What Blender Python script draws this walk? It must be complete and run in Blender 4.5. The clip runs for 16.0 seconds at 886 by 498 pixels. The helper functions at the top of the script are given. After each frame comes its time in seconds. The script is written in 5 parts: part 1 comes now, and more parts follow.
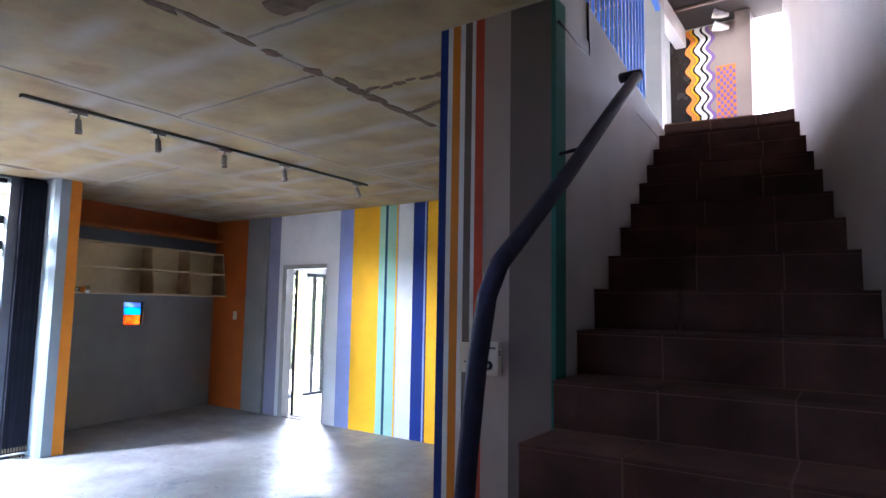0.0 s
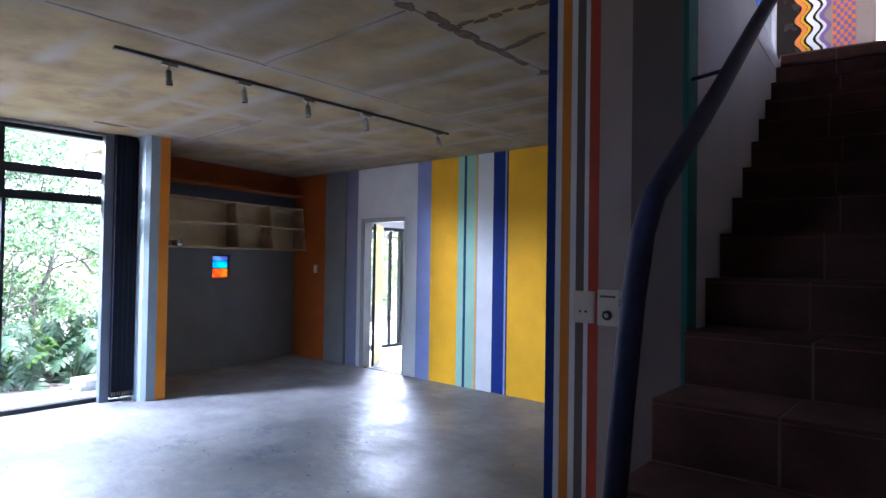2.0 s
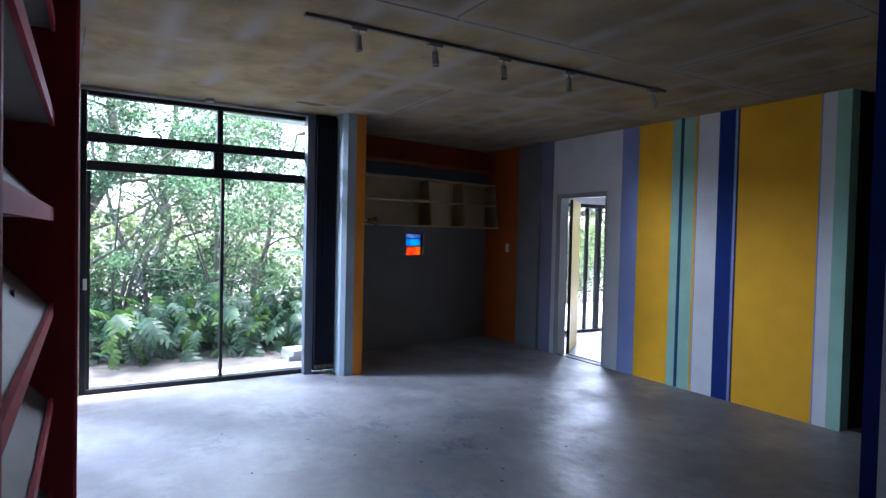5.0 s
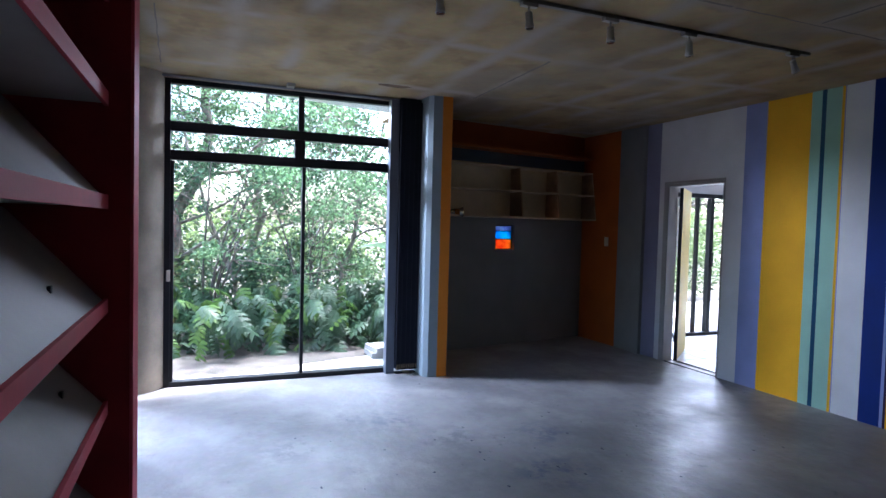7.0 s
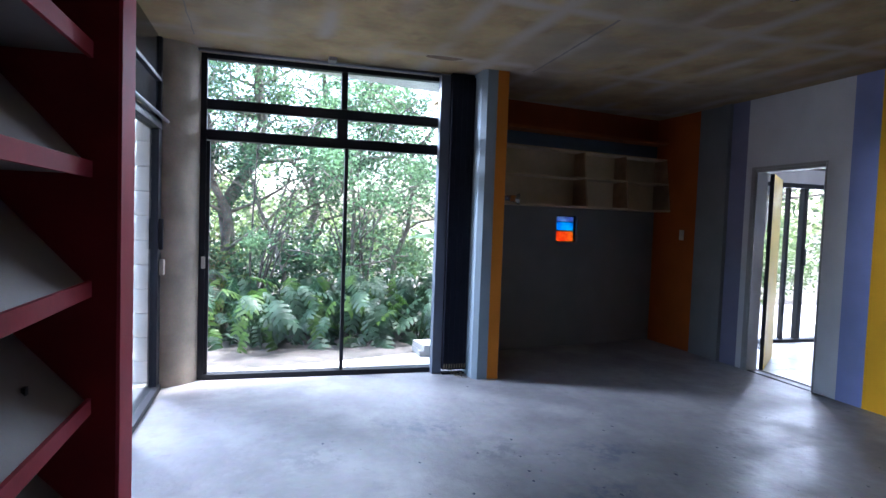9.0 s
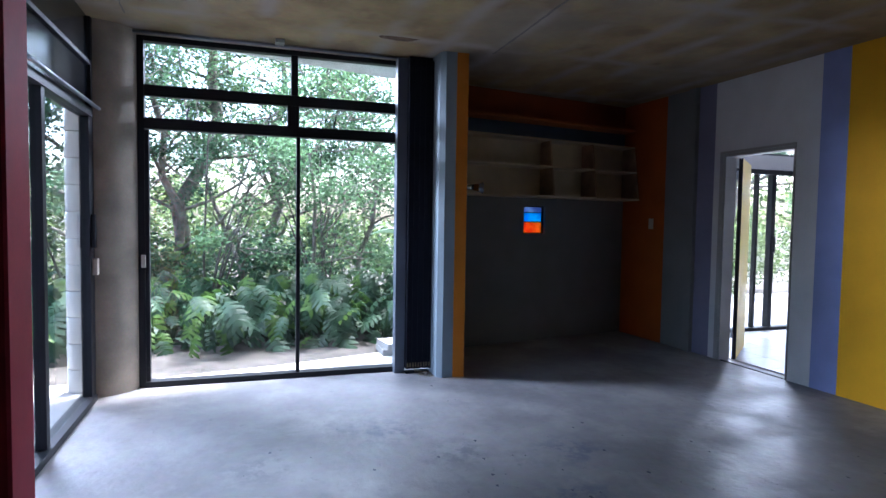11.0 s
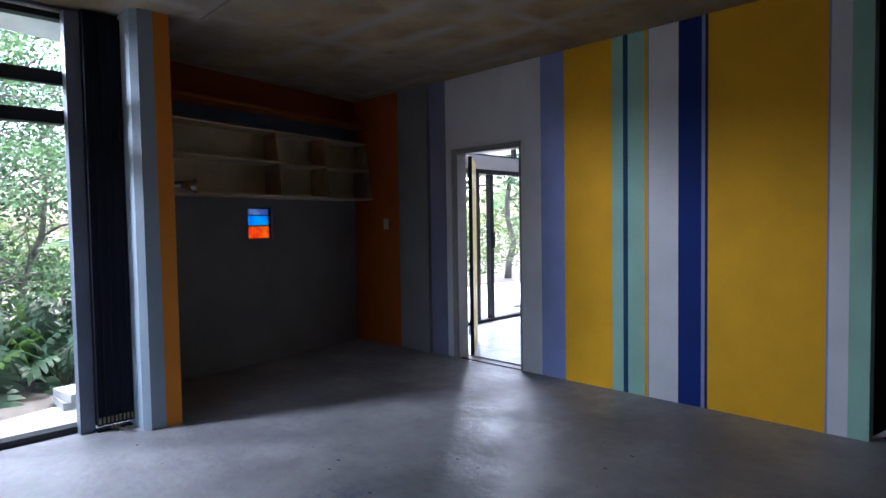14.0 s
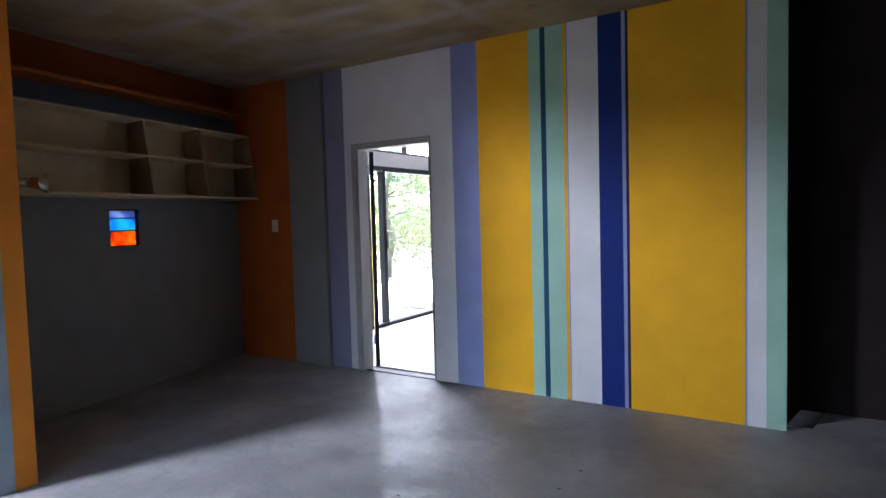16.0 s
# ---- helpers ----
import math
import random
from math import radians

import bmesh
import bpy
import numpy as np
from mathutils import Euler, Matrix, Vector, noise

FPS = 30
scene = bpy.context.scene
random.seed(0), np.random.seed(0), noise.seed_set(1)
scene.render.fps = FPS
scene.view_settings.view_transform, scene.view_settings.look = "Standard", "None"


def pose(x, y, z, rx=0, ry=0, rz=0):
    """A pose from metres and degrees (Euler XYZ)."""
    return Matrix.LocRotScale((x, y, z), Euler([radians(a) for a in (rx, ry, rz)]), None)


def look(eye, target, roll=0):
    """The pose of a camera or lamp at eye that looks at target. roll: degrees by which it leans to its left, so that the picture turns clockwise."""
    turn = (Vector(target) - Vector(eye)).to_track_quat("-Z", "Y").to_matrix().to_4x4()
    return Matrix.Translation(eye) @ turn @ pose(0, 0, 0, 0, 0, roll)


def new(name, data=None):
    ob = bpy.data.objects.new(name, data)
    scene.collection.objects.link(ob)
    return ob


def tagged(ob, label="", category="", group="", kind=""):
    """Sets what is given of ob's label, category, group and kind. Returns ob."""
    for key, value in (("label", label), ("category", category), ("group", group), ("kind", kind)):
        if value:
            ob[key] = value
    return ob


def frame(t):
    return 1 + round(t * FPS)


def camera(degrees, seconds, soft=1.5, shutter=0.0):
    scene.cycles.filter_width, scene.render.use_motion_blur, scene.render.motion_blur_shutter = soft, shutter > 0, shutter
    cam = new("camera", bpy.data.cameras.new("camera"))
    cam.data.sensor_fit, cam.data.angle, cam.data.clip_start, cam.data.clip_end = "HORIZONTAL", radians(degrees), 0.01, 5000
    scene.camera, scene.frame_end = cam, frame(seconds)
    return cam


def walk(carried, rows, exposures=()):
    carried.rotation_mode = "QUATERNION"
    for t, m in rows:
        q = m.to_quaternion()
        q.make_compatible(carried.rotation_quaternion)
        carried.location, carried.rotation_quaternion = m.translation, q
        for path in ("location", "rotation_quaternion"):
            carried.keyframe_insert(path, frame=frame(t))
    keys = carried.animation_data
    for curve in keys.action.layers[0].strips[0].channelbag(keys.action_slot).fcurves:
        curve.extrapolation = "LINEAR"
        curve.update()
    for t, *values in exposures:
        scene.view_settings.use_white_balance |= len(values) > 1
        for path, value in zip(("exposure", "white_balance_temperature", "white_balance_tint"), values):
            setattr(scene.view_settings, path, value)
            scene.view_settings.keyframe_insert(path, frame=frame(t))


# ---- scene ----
LENS = 73.4
cam = camera(LENS, 16.0)
PATH = [
    (0, (0.806, 0.882, 1.551), (-0.33, 2.517, 1.74), 1.0),
    (0.5, (0.739, 0.868, 1.538), (-0.43, 2.483, 1.688), 0.9),
    (1, (0.68, 0.862, 1.523), (-0.527, 2.453, 1.633), 0.9),
    (1.5, (0.628, 0.871, 1.517), (-0.628, 2.426, 1.588), 0.8),
    (2, (0.577, 0.906, 1.51), (-0.737, 2.414, 1.548), 0.9),
    (2.5, (0.522, 0.964, 1.513), (-0.863, 2.406, 1.523), 0.8),
    (3, (0.471, 1.023, 1.511), (-0.995, 2.384, 1.503), 1.0),
    (3.5, (0.411, 1.07, 1.508), (-1.134, 2.339, 1.488), 1.0),
    (4, (0.295, 1.094, 1.535), (-1.315, 2.279, 1.498), 1.2),
    (4.5, (0.192, 1.149, 1.531), (-1.476, 2.252, 1.486), 1.3),
    (7, (-0.345, 1.461, 1.517), (-2.195, 2.219, 1.435), 1.5),
    (7.5, (-0.448, 1.514, 1.508), (-2.327, 2.191, 1.416), 1.5),
    (8, (-0.59, 1.569, 1.499), (-2.486, 2.197, 1.403), 1.5),
    (8.2, (-0.636, 1.6, 1.493), (-2.539, 2.208, 1.397), 1.8),
    (10.3, (-0.932, 1.925, 1.343), (-2.861, 2.443, 1.242), 1.6),
    (10.5, (-0.946, 1.902, 1.361), (-2.868, 2.445, 1.26), 1.0),
    (11, (-1.001, 1.952, 1.359), (-2.895, 2.585, 1.261), 0.9),
    (11.5, (-1.083, 1.977, 1.314), (-2.923, 2.757, 1.226), 0.8),
    (12, (-1.226, 1.978, 1.317), (-2.989, 2.918, 1.235), 0.4),
    (12.5, (-1.355, 2.053, 1.356), (-3.043, 3.122, 1.265), -0.1),
    (13, (-1.44, 2.069, 1.336), (-3.034, 3.274, 1.251), -0.1),
    (13.5, (-1.545, 2.125, 1.349), (-3.053, 3.437, 1.262), -0.5),
    (14, (-1.645, 2.191, 1.35), (-3.061, 3.602, 1.263), -0.9),
    (14.5, (-1.743, 2.224, 1.366), (-3.059, 3.728, 1.273), -1.2),
    (15, (-1.875, 2.241, 1.369), (-3.104, 3.816, 1.274), -1.4),
    (15.5, (-2.042, 2.256, 1.354), (-3.188, 3.893, 1.264), -1.4),
    (16, (-2.197, 2.259, 1.396), (-3.257, 3.951, 1.287), -1.6),
]
EXPOSURES = [(0.0, 5.7, 5850, 18), (2.5, 4.65, 5550, 20), (3.5, 4.15, 5500, 19), (7.0, 3.68, 5600, 19), (10.5, 3.45, 5600, 19), (12.0, 3.15, 5600, 18), (13.0, 3.2, 5700, 18), (14.5, 3.7, 6000, 20), (16.0, 4.2, 6250, 20)]
walk(cam, [(t, look(eye, target, roll)) for t, eye, target, roll in PATH], EXPOSURES)

# ---- world and light ----
world = bpy.data.worlds.new("world")
scene.world = world
world.use_nodes = True
wn = world.node_tree.nodes
sky = wn.new("ShaderNodeTexSky")
sky.sky_type = "NISHITA"
sky.sun_disc = False
sky.sun_elevation = radians(67)
sky.sun_rotation = radians(323)
sky.air_density = 1.0
sky.dust_density = 4.0
world.node_tree.links.new(sky.outputs[0], wn["Background"].inputs[0])
wn["Background"].inputs[1].default_value = 0.15

sun = new("sun", bpy.data.lights.new("sun", "SUN"))
sun.data.energy = 4.0
sun.data.angle = radians(12)
sun.data.color = (1.0, 0.96, 0.9)
sun.matrix_world = look((-6, 8, 24), (0, 0, 0))


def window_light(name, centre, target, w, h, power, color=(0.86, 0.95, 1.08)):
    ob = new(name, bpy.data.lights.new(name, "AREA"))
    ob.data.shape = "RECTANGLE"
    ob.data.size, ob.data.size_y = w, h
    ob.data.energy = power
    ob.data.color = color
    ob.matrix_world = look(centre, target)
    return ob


window_light("sky_light_west", (-7.6, 3.1, 3.0), (-4.6, 2.2, 0.2), 1.5, 0.5, 17)
window_light("sky_light_southwest", (-7.4, -0.2, 3.2), (-2.9, 6.4, 0.9), 1.0, 0.5, 42)
window_light("sky_light_terrace", (-8.2, 9.15, 2.15), (-4.7, 6.0, 0.0), 1.2, 0.8, 21)
window_light("sky_light_upper", (0.12, 8.36, 3.36), (0.75, 4.2, 3.0), 0.32, 0.6, 2)
# added light at an assumed west opening, brightens the stair's east wall
window_light("added_light_upper_west", (-3.95, 6.0, 4.25), (0.6, 4.9, 3.1), 1.6, 1.0, 3.5)
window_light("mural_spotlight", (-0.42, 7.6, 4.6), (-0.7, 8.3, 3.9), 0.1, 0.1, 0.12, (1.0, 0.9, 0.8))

# ---- materials ----
def material(name, base, rough=0.6, var=0.12, scale=3.0, fine=60.0, bump=0.15, metal=0.0, tint=None, island=0.0, spec=0.5, see_through=0.0):
    """A procedural surface: base colour, broad and fine variation, relief."""
    m = bpy.data.materials.new(name)
    m.use_nodes = True
    n, l = m.node_tree.nodes, m.node_tree.links
    b = n["Principled BSDF"]
    b.inputs["Metallic"].default_value = metal
    b.inputs["Specular IOR Level"].default_value = spec
    geo = n.new("ShaderNodeNewGeometry")
    big = n.new("ShaderNodeTexNoise")
    big.inputs["Scale"].default_value = scale
    big.inputs["Detail"].default_value = 6
    small = n.new("ShaderNodeTexNoise")
    small.inputs["Scale"].default_value = fine
    small.inputs["Detail"].default_value = 4
    l.new(geo.outputs["Position"], big.inputs["Vector"])
    l.new(geo.outputs["Position"], small.inputs["Vector"])
    ramp = n.new("ShaderNodeValToRGB")
    e = ramp.color_ramp.elements
    dark = [c * (1 - var * 1.5) for c in base]
    light = tint or [min(1, c * (1 + var)) for c in base]
    e[0].position, e[1].position = 0.32, 0.68
    e[0].color, e[1].color = (*dark, 1), (*light, 1)
    l.new(big.outputs["Fac"], ramp.inputs["Fac"])
    mix = n.new("ShaderNodeMix")
    mix.data_type, mix.blend_type = "RGBA", "MULTIPLY"
    mix.inputs["Factor"].default_value = min(1.0, var * 1.5)
    l.new(ramp.outputs["Color"], mix.inputs[6])
    l.new(small.outputs["Color"], mix.inputs[7])
    bright = n.new("ShaderNodeHueSaturation")
    bright.inputs["Value"].default_value = 1 + var * 0.8
    l.new(mix.outputs[2], bright.inputs["Color"])
    last = bright
    if island:
        span = n.new("ShaderNodeMapRange")
        span.inputs["To Min"].default_value, span.inputs["To Max"].default_value = 1 - island, 1 + island
        l.new(geo.outputs["Random Per Island"], span.inputs["Value"])
        hs = n.new("ShaderNodeHueSaturation")
        l.new(bright.outputs[0], hs.inputs["Color"])
        l.new(span.outputs[0], hs.inputs["Value"])
        last = hs
    l.new(last.outputs[0], b.inputs["Base Color"])
    rr = n.new("ShaderNodeMapRange")
    rr.inputs["To Min"].default_value, rr.inputs["To Max"].default_value = max(0.02, rough - 0.08), min(1, rough + 0.1)
    l.new(big.outputs["Fac"], rr.inputs["Value"])
    l.new(rr.outputs[0], b.inputs["Roughness"])
    if see_through:
        tl = n.new("ShaderNodeBsdfTranslucent")
        l.new(last.outputs[0], tl.inputs[0])
        add = n.new("ShaderNodeMixShader")
        add.inputs[0].default_value = see_through
        l.new(b.outputs[0], add.inputs[1])
        l.new(tl.outputs[0], add.inputs[2])
        l.new(add.outputs[0], n["Material Output"].inputs[0])
    if bump:
        bp = n.new("ShaderNodeBump")
        bp.inputs["Strength"].default_value = bump
        bp.inputs["Distance"].default_value = 0.004
        l.new(small.outputs["Fac"], bp.inputs["Height"])
        l.new(bp.outputs[0], b.inputs["Normal"])
    return m


def cast_glass(name, color, streak):
    """Rolled coloured glass that scatters most of the light passing it."""
    m = bpy.data.materials.new(name)
    m.use_nodes = True
    n, l = m.node_tree.nodes, m.node_tree.links
    b = n["Principled BSDF"]
    b.inputs["Base Color"].default_value = (0.02, 0.02, 0.02, 1)
    b.inputs["Roughness"].default_value = 0.15
    geo = n.new("ShaderNodeNewGeometry")
    noise = n.new("ShaderNodeTexNoise")
    noise.inputs["Scale"].default_value = 9
    noise.inputs["Detail"].default_value = 2
    l.new(geo.outputs["Position"], noise.inputs["Vector"])
    ramp = n.new("ShaderNodeValToRGB")
    e = ramp.color_ramp.elements
    e[0].position, e[1].position = 0.42, 0.6
    e[0].color, e[1].color = (*streak, 1), (*color, 1)
    l.new(noise.outputs["Fac"], ramp.inputs["Fac"])
    tl, tr = n.new("ShaderNodeBsdfTranslucent"), n.new("ShaderNodeBsdfTransparent")
    l.new(ramp.outputs[0], tl.inputs[0])
    l.new(ramp.outputs[0], tr.inputs[0])
    mx = n.new("ShaderNodeMixShader")
    mx.inputs[0].default_value = 0.3
    l.new(tl.outputs[0], mx.inputs[1])
    l.new(tr.outputs[0], mx.inputs[2])
    mx2 = n.new("ShaderNodeMixShader")
    mx2.inputs[0].default_value = 0.93
    l.new(b.outputs[0], mx2.inputs[1])
    l.new(mx.outputs[0], mx2.inputs[2])
    l.new(mx2.outputs[0], n["Material Output"].inputs[0])
    return m


def glass(name, color=(1, 1, 1), rough=0.0):
    m = bpy.data.materials.new(name)
    m.use_nodes = True
    n, l = m.node_tree.nodes, m.node_tree.links
    n.remove(n["Principled BSDF"])
    tr = n.new("ShaderNodeBsdfTransparent")
    tr.inputs[0].default_value = (*color, 1)
    gl = n.new("ShaderNodeBsdfGlossy")
    gl.inputs["Roughness"].default_value = 0.02
    lw = n.new("ShaderNodeLayerWeight")
    pw = n.new("ShaderNodeMath")
    pw.operation = "POWER"
    pw.inputs[1].default_value = 5.0
    l.new(lw.outputs["Facing"], pw.inputs[0])
    fr = n.new("ShaderNodeMapRange")
    fr.inputs["To Min"].default_value, fr.inputs["To Max"].default_value = 0.03, 0.7
    l.new(pw.outputs[0], fr.inputs["Value"])
    mx = n.new("ShaderNodeMixShader")
    l.new(fr.outputs[0], mx.inputs[0])
    l.new(tr.outputs[0], mx.inputs[1])
    l.new(gl.outputs[0], mx.inputs[2])
    l.new(mx.outputs[0], n["Material Output"].inputs[0])
    return m


M = {}
for key, base, kw in (
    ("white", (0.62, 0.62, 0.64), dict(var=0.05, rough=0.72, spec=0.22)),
    ("lavender", (0.24, 0.28, 0.52), dict(var=0.06, rough=0.72, spec=0.22)),
    ("yellow", (0.74, 0.385, 0.012), dict(var=0.05, rough=0.72, spec=0.22)),
    ("mint", (0.30, 0.50, 0.40), dict(var=0.06, rough=0.72, spec=0.22)),
    ("teal", (0.01, 0.06, 0.12), dict(var=0.08, rough=0.72, spec=0.22)),
    ("navy", (0.006, 0.024, 0.16), dict(var=0.08, rough=0.72, spec=0.22)),
    ("purple", (0.03, 0.015, 0.06), dict(var=0.08, rough=0.72, spec=0.22)),
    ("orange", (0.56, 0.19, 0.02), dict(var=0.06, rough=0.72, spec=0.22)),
    # same orange for the alcove side, with the alcove's shade in its colour
    ("alcove_orange_shaded", (0.37, 0.09, 0.012), dict(var=0.08, rough=0.72, spec=0.22)),
    ("rust", (0.26, 0.06, 0.01), dict(var=0.08, rough=0.72, spec=0.22)),
    ("blue_grey", (0.19, 0.195, 0.19), dict(var=0.06, rough=0.72, spec=0.22)),
    ("light_grey", (0.34, 0.275, 0.245), dict(var=0.06, rough=0.72, spec=0.22)),
    ("dark_grey", (0.125, 0.098, 0.085), dict(var=0.06, rough=0.72, spec=0.22)),
    ("green", (0.015, 0.10, 0.08), dict(var=0.08, rough=0.72, spec=0.22)),
    ("red", (0.42, 0.06, 0.03), dict(var=0.08, rough=0.72, spec=0.22)),
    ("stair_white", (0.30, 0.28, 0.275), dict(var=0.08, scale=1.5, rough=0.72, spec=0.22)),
    ("brown", (0.10, 0.07, 0.05), dict(var=0.1, scale=1.5)),
    ("black_metal", (0.010, 0.011, 0.015), dict(rough=0.5, spec=0.3, var=0.15, bump=0.05)),
    ("black_gloss", (0.01, 0.012, 0.016), dict(rough=0.12, var=0.1, bump=0.02)),
    ("grey_metal", (0.25, 0.27, 0.3), dict(rough=0.35, var=0.1, metal=0.6)),
    ("chrome", (0.6, 0.6, 0.6), dict(rough=0.2, var=0.05, metal=1.0, bump=0.0)),
    ("plastic_white", (0.55, 0.50, 0.42), dict(rough=0.4, var=0.04, bump=0.02)),
    ("plastic_grey", (0.35, 0.34, 0.32), dict(rough=0.5, var=0.06, bump=0.02)),
    ("track_grey", (0.16, 0.15, 0.14), dict(rough=0.5, var=0.1, bump=0.02)),
    ("shelf_cream", (0.55, 0.44, 0.28), dict(var=0.16, scale=2.2, rough=0.6)),
    ("red_paint", (0.26, 0.022, 0.028), dict(var=0.1, rough=0.7, spec=0.2)),
    ("red_edge", (0.50, 0.06, 0.085), dict(var=0.12, rough=0.7, spec=0.2)),
    ("board_grey", (0.265, 0.23, 0.215), dict(var=0.1, rough=0.6)),
    ("column_concrete", (0.48, 0.42, 0.33), dict(var=0.16, scale=4, bump=0.3, rough=0.8)),
    ("plaster_out", (0.6, 0.59, 0.56), dict(var=0.1, rough=0.8)),
    ("tile_stair", (0.072, 0.032, 0.023), dict(var=0.35, scale=5, rough=0.75, bump=0.25, spec=0.12)),
    ("grout", (0.14, 0.072, 0.045), dict(var=0.15, rough=0.9)),
    ("tile_white", (0.36, 0.37, 0.38), dict(var=0.06, rough=0.3, bump=0.03)),
    ("paving", (0.55, 0.53, 0.5), dict(var=0.15, rough=0.8, bump=0.3)),
    ("soil", (0.062, 0.054, 0.046), dict(var=0.4, scale=6, rough=0.95, bump=0.8, fine=30)),
    ("stone", (0.30, 0.295, 0.29), dict(var=0.15, rough=0.8, bump=0.3)),
    ("bark", (0.15, 0.135, 0.11), dict(var=0.4, scale=8, rough=0.95, bump=0.9, fine=40)),
    ("leaf_dark", (0.055, 0.11, 0.06), dict(var=0.25, island=0.5, rough=0.5, bump=0, see_through=0.55, spec=0.3)),
    ("leaf_mid", (0.10, 0.18, 0.085), dict(var=0.25, island=0.5, rough=0.5, bump=0, see_through=0.55, spec=0.3)),
    ("leaf_bright", (0.10, 0.145, 0.055), dict(var=0.25, island=0.5, rough=0.5, bump=0, see_through=0.55, spec=0.3)),
    ("monstera", (0.038, 0.085, 0.046), dict(var=0.3, scale=5, rough=0.5, bump=0.05, see_through=0.45, spec=0.3)),
    ("monstera_young", (0.09, 0.17, 0.04), dict(var=0.3, scale=5, rough=0.4, bump=0.05, see_through=0.6, spec=0.15)),
    ("twig", (0.055, 0.05, 0.042), dict(var=0.3, scale=8, rough=0.9)),
    ("shelf_wood", (0.36, 0.24, 0.14), dict(var=0.25, scale=4, rough=0.6)),
    ("ledge_rust", (0.34, 0.10, 0.02), dict(var=0.08, rough=0.7, spec=0.2)),
    ("blue_paint", (0.10, 0.28, 0.85), dict(var=0.08, rough=0.4)),
    ("rail_metal", (0.018, 0.017, 0.035), dict(var=0.35, scale=12, rough=0.6, spec=0.18)),
    ("ceiling_joint", (0.19, 0.168, 0.15), dict(var=0.2, rough=0.85, bump=0.3)),
):
    M[key] = material(key, base, **kw)
M["glass"] = glass("clear_glass", (0.95, 0.97, 0.96))
M["glass_violet"] = cast_glass("violet_glass", (0.5, 0.66, 0.95), (0.3, 0.38, 0.8))
M["glass_cyan"] = cast_glass("cyan_glass", (0.08, 0.66, 1.0), (0.05, 0.40, 0.9))
M["glass_orange"] = cast_glass("orange_glass", (1.0, 0.36, 0.03), (0.7, 0.12, 0.01))


# ---- mesh helpers ----
def box(bm, x0, x1, y0, y1, z0, z1, mi=0):
    v = [bm.verts.new((x, y, z)) for z in (z0, z1) for y in (y0, y1) for x in (x0, x1)]
    for f in ((0, 2, 3, 1), (4, 5, 7, 6), (0, 1, 5, 4), (2, 6, 7, 3), (0, 4, 6, 2), (1, 3, 7, 5)):
        bm.faces.new([v[i] for i in f]).material_index = mi
    return v


def prism(bm, pts, z0, z1, mi=0):
    """An upright prism on a counter-clockwise plan outline."""
    a = [bm.verts.new((x, y, z0)) for x, y in pts]
    b = [bm.verts.new((x, y, z1)) for x, y in pts]
    bm.faces.new(a[::-1]).material_index = mi
    bm.faces.new(b).material_index = mi
    for i in range(len(pts)):
        j = (i + 1) % len(pts)
        bm.faces.new((a[i], a[j], b[j], b[i])).material_index = mi


def tube(bm, pts, radii, sides=10, mi=0):
    """A tube along points, with its radius at each."""
    pts = [Vector(p) for p in pts]
    if not hasattr(radii, "__len__"):
        radii = [radii] * len(pts)
    rings = []
    side = None
    for i, p in enumerate(pts):
        d = (pts[min(i + 1, len(pts) - 1)] - pts[max(i - 1, 0)]).normalized()
        if side is None:
            side = d.orthogonal().normalized()
        side = (side - d * side.dot(d)).normalized()
        up = d.cross(side)
        rings.append([bm.verts.new(p + (side * math.cos(a) + up * math.sin(a)) * radii[i]) for a in [2 * math.pi * k / sides for k in range(sides)]])
    for r, s in zip(rings, rings[1:]):
        for k in range(sides):
            f = bm.faces.new((r[k], r[(k + 1) % sides], s[(k + 1) % sides], s[k]))
            f.material_index = mi
            f.smooth = True
    bm.faces.new(rings[0][::-1]).material_index = mi
    bm.faces.new(rings[-1]).material_index = mi


def part(name, bm, mats, parent=None, label="", at=None, bevel=0.0):
    """Links a bmesh as one object, under its thing."""
    if bevel:
        bmesh.ops.bevel(bm, geom=[e for e in bm.edges if e.calc_length() > bevel * 4], offset=bevel, segments=2, affect="EDGES", profile=0.7)
    me = bpy.data.meshes.new(name)
    bm.to_mesh(me)
    bm.free()
    for m in (mats if isinstance(mats, (list, tuple)) else [mats]):
        me.materials.append(M[m])
    ob = new(name, me)
    ob.parent = parent
    if at is not None:
        ob.matrix_basis = at
    if label:
        ob["label"] = label
    return ob


def block(name, dims, mats, parent=None, label="", bevel=0.0, kind=""):
    bm = bmesh.new()
    box(bm, *dims)
    ob = part(name, bm, mats, parent, label, bevel=bevel)
    if kind:
        ob["kind"] = kind
    return ob


def thing(name, at, label, category, group=""):
    ob = new(name)
    ob.matrix_basis = at if isinstance(at, Matrix) else Matrix.Translation(at)
    return tagged(ob, label, category, group)


# ---- the setting ----
H = 2.77          # room height
SLAB = 3.03       # upper floor
structure = lambda ob: tagged(ob, kind="structure")


def concrete_floor():
    bm = bmesh.new()
    prism(bm, [(-6.25, 3.4), (-7.3, 3.7), (-7.5, 6.6), (-6.0, 6.58), (-2.2, 6.58), (-1.3, 11.2), (2.4, 11.2), (2.4, -1.9), (-6.25, -1.9 + 2.6)], -0.12, 0.0)
    return structure(part("floor", bm, "floor_concrete"))


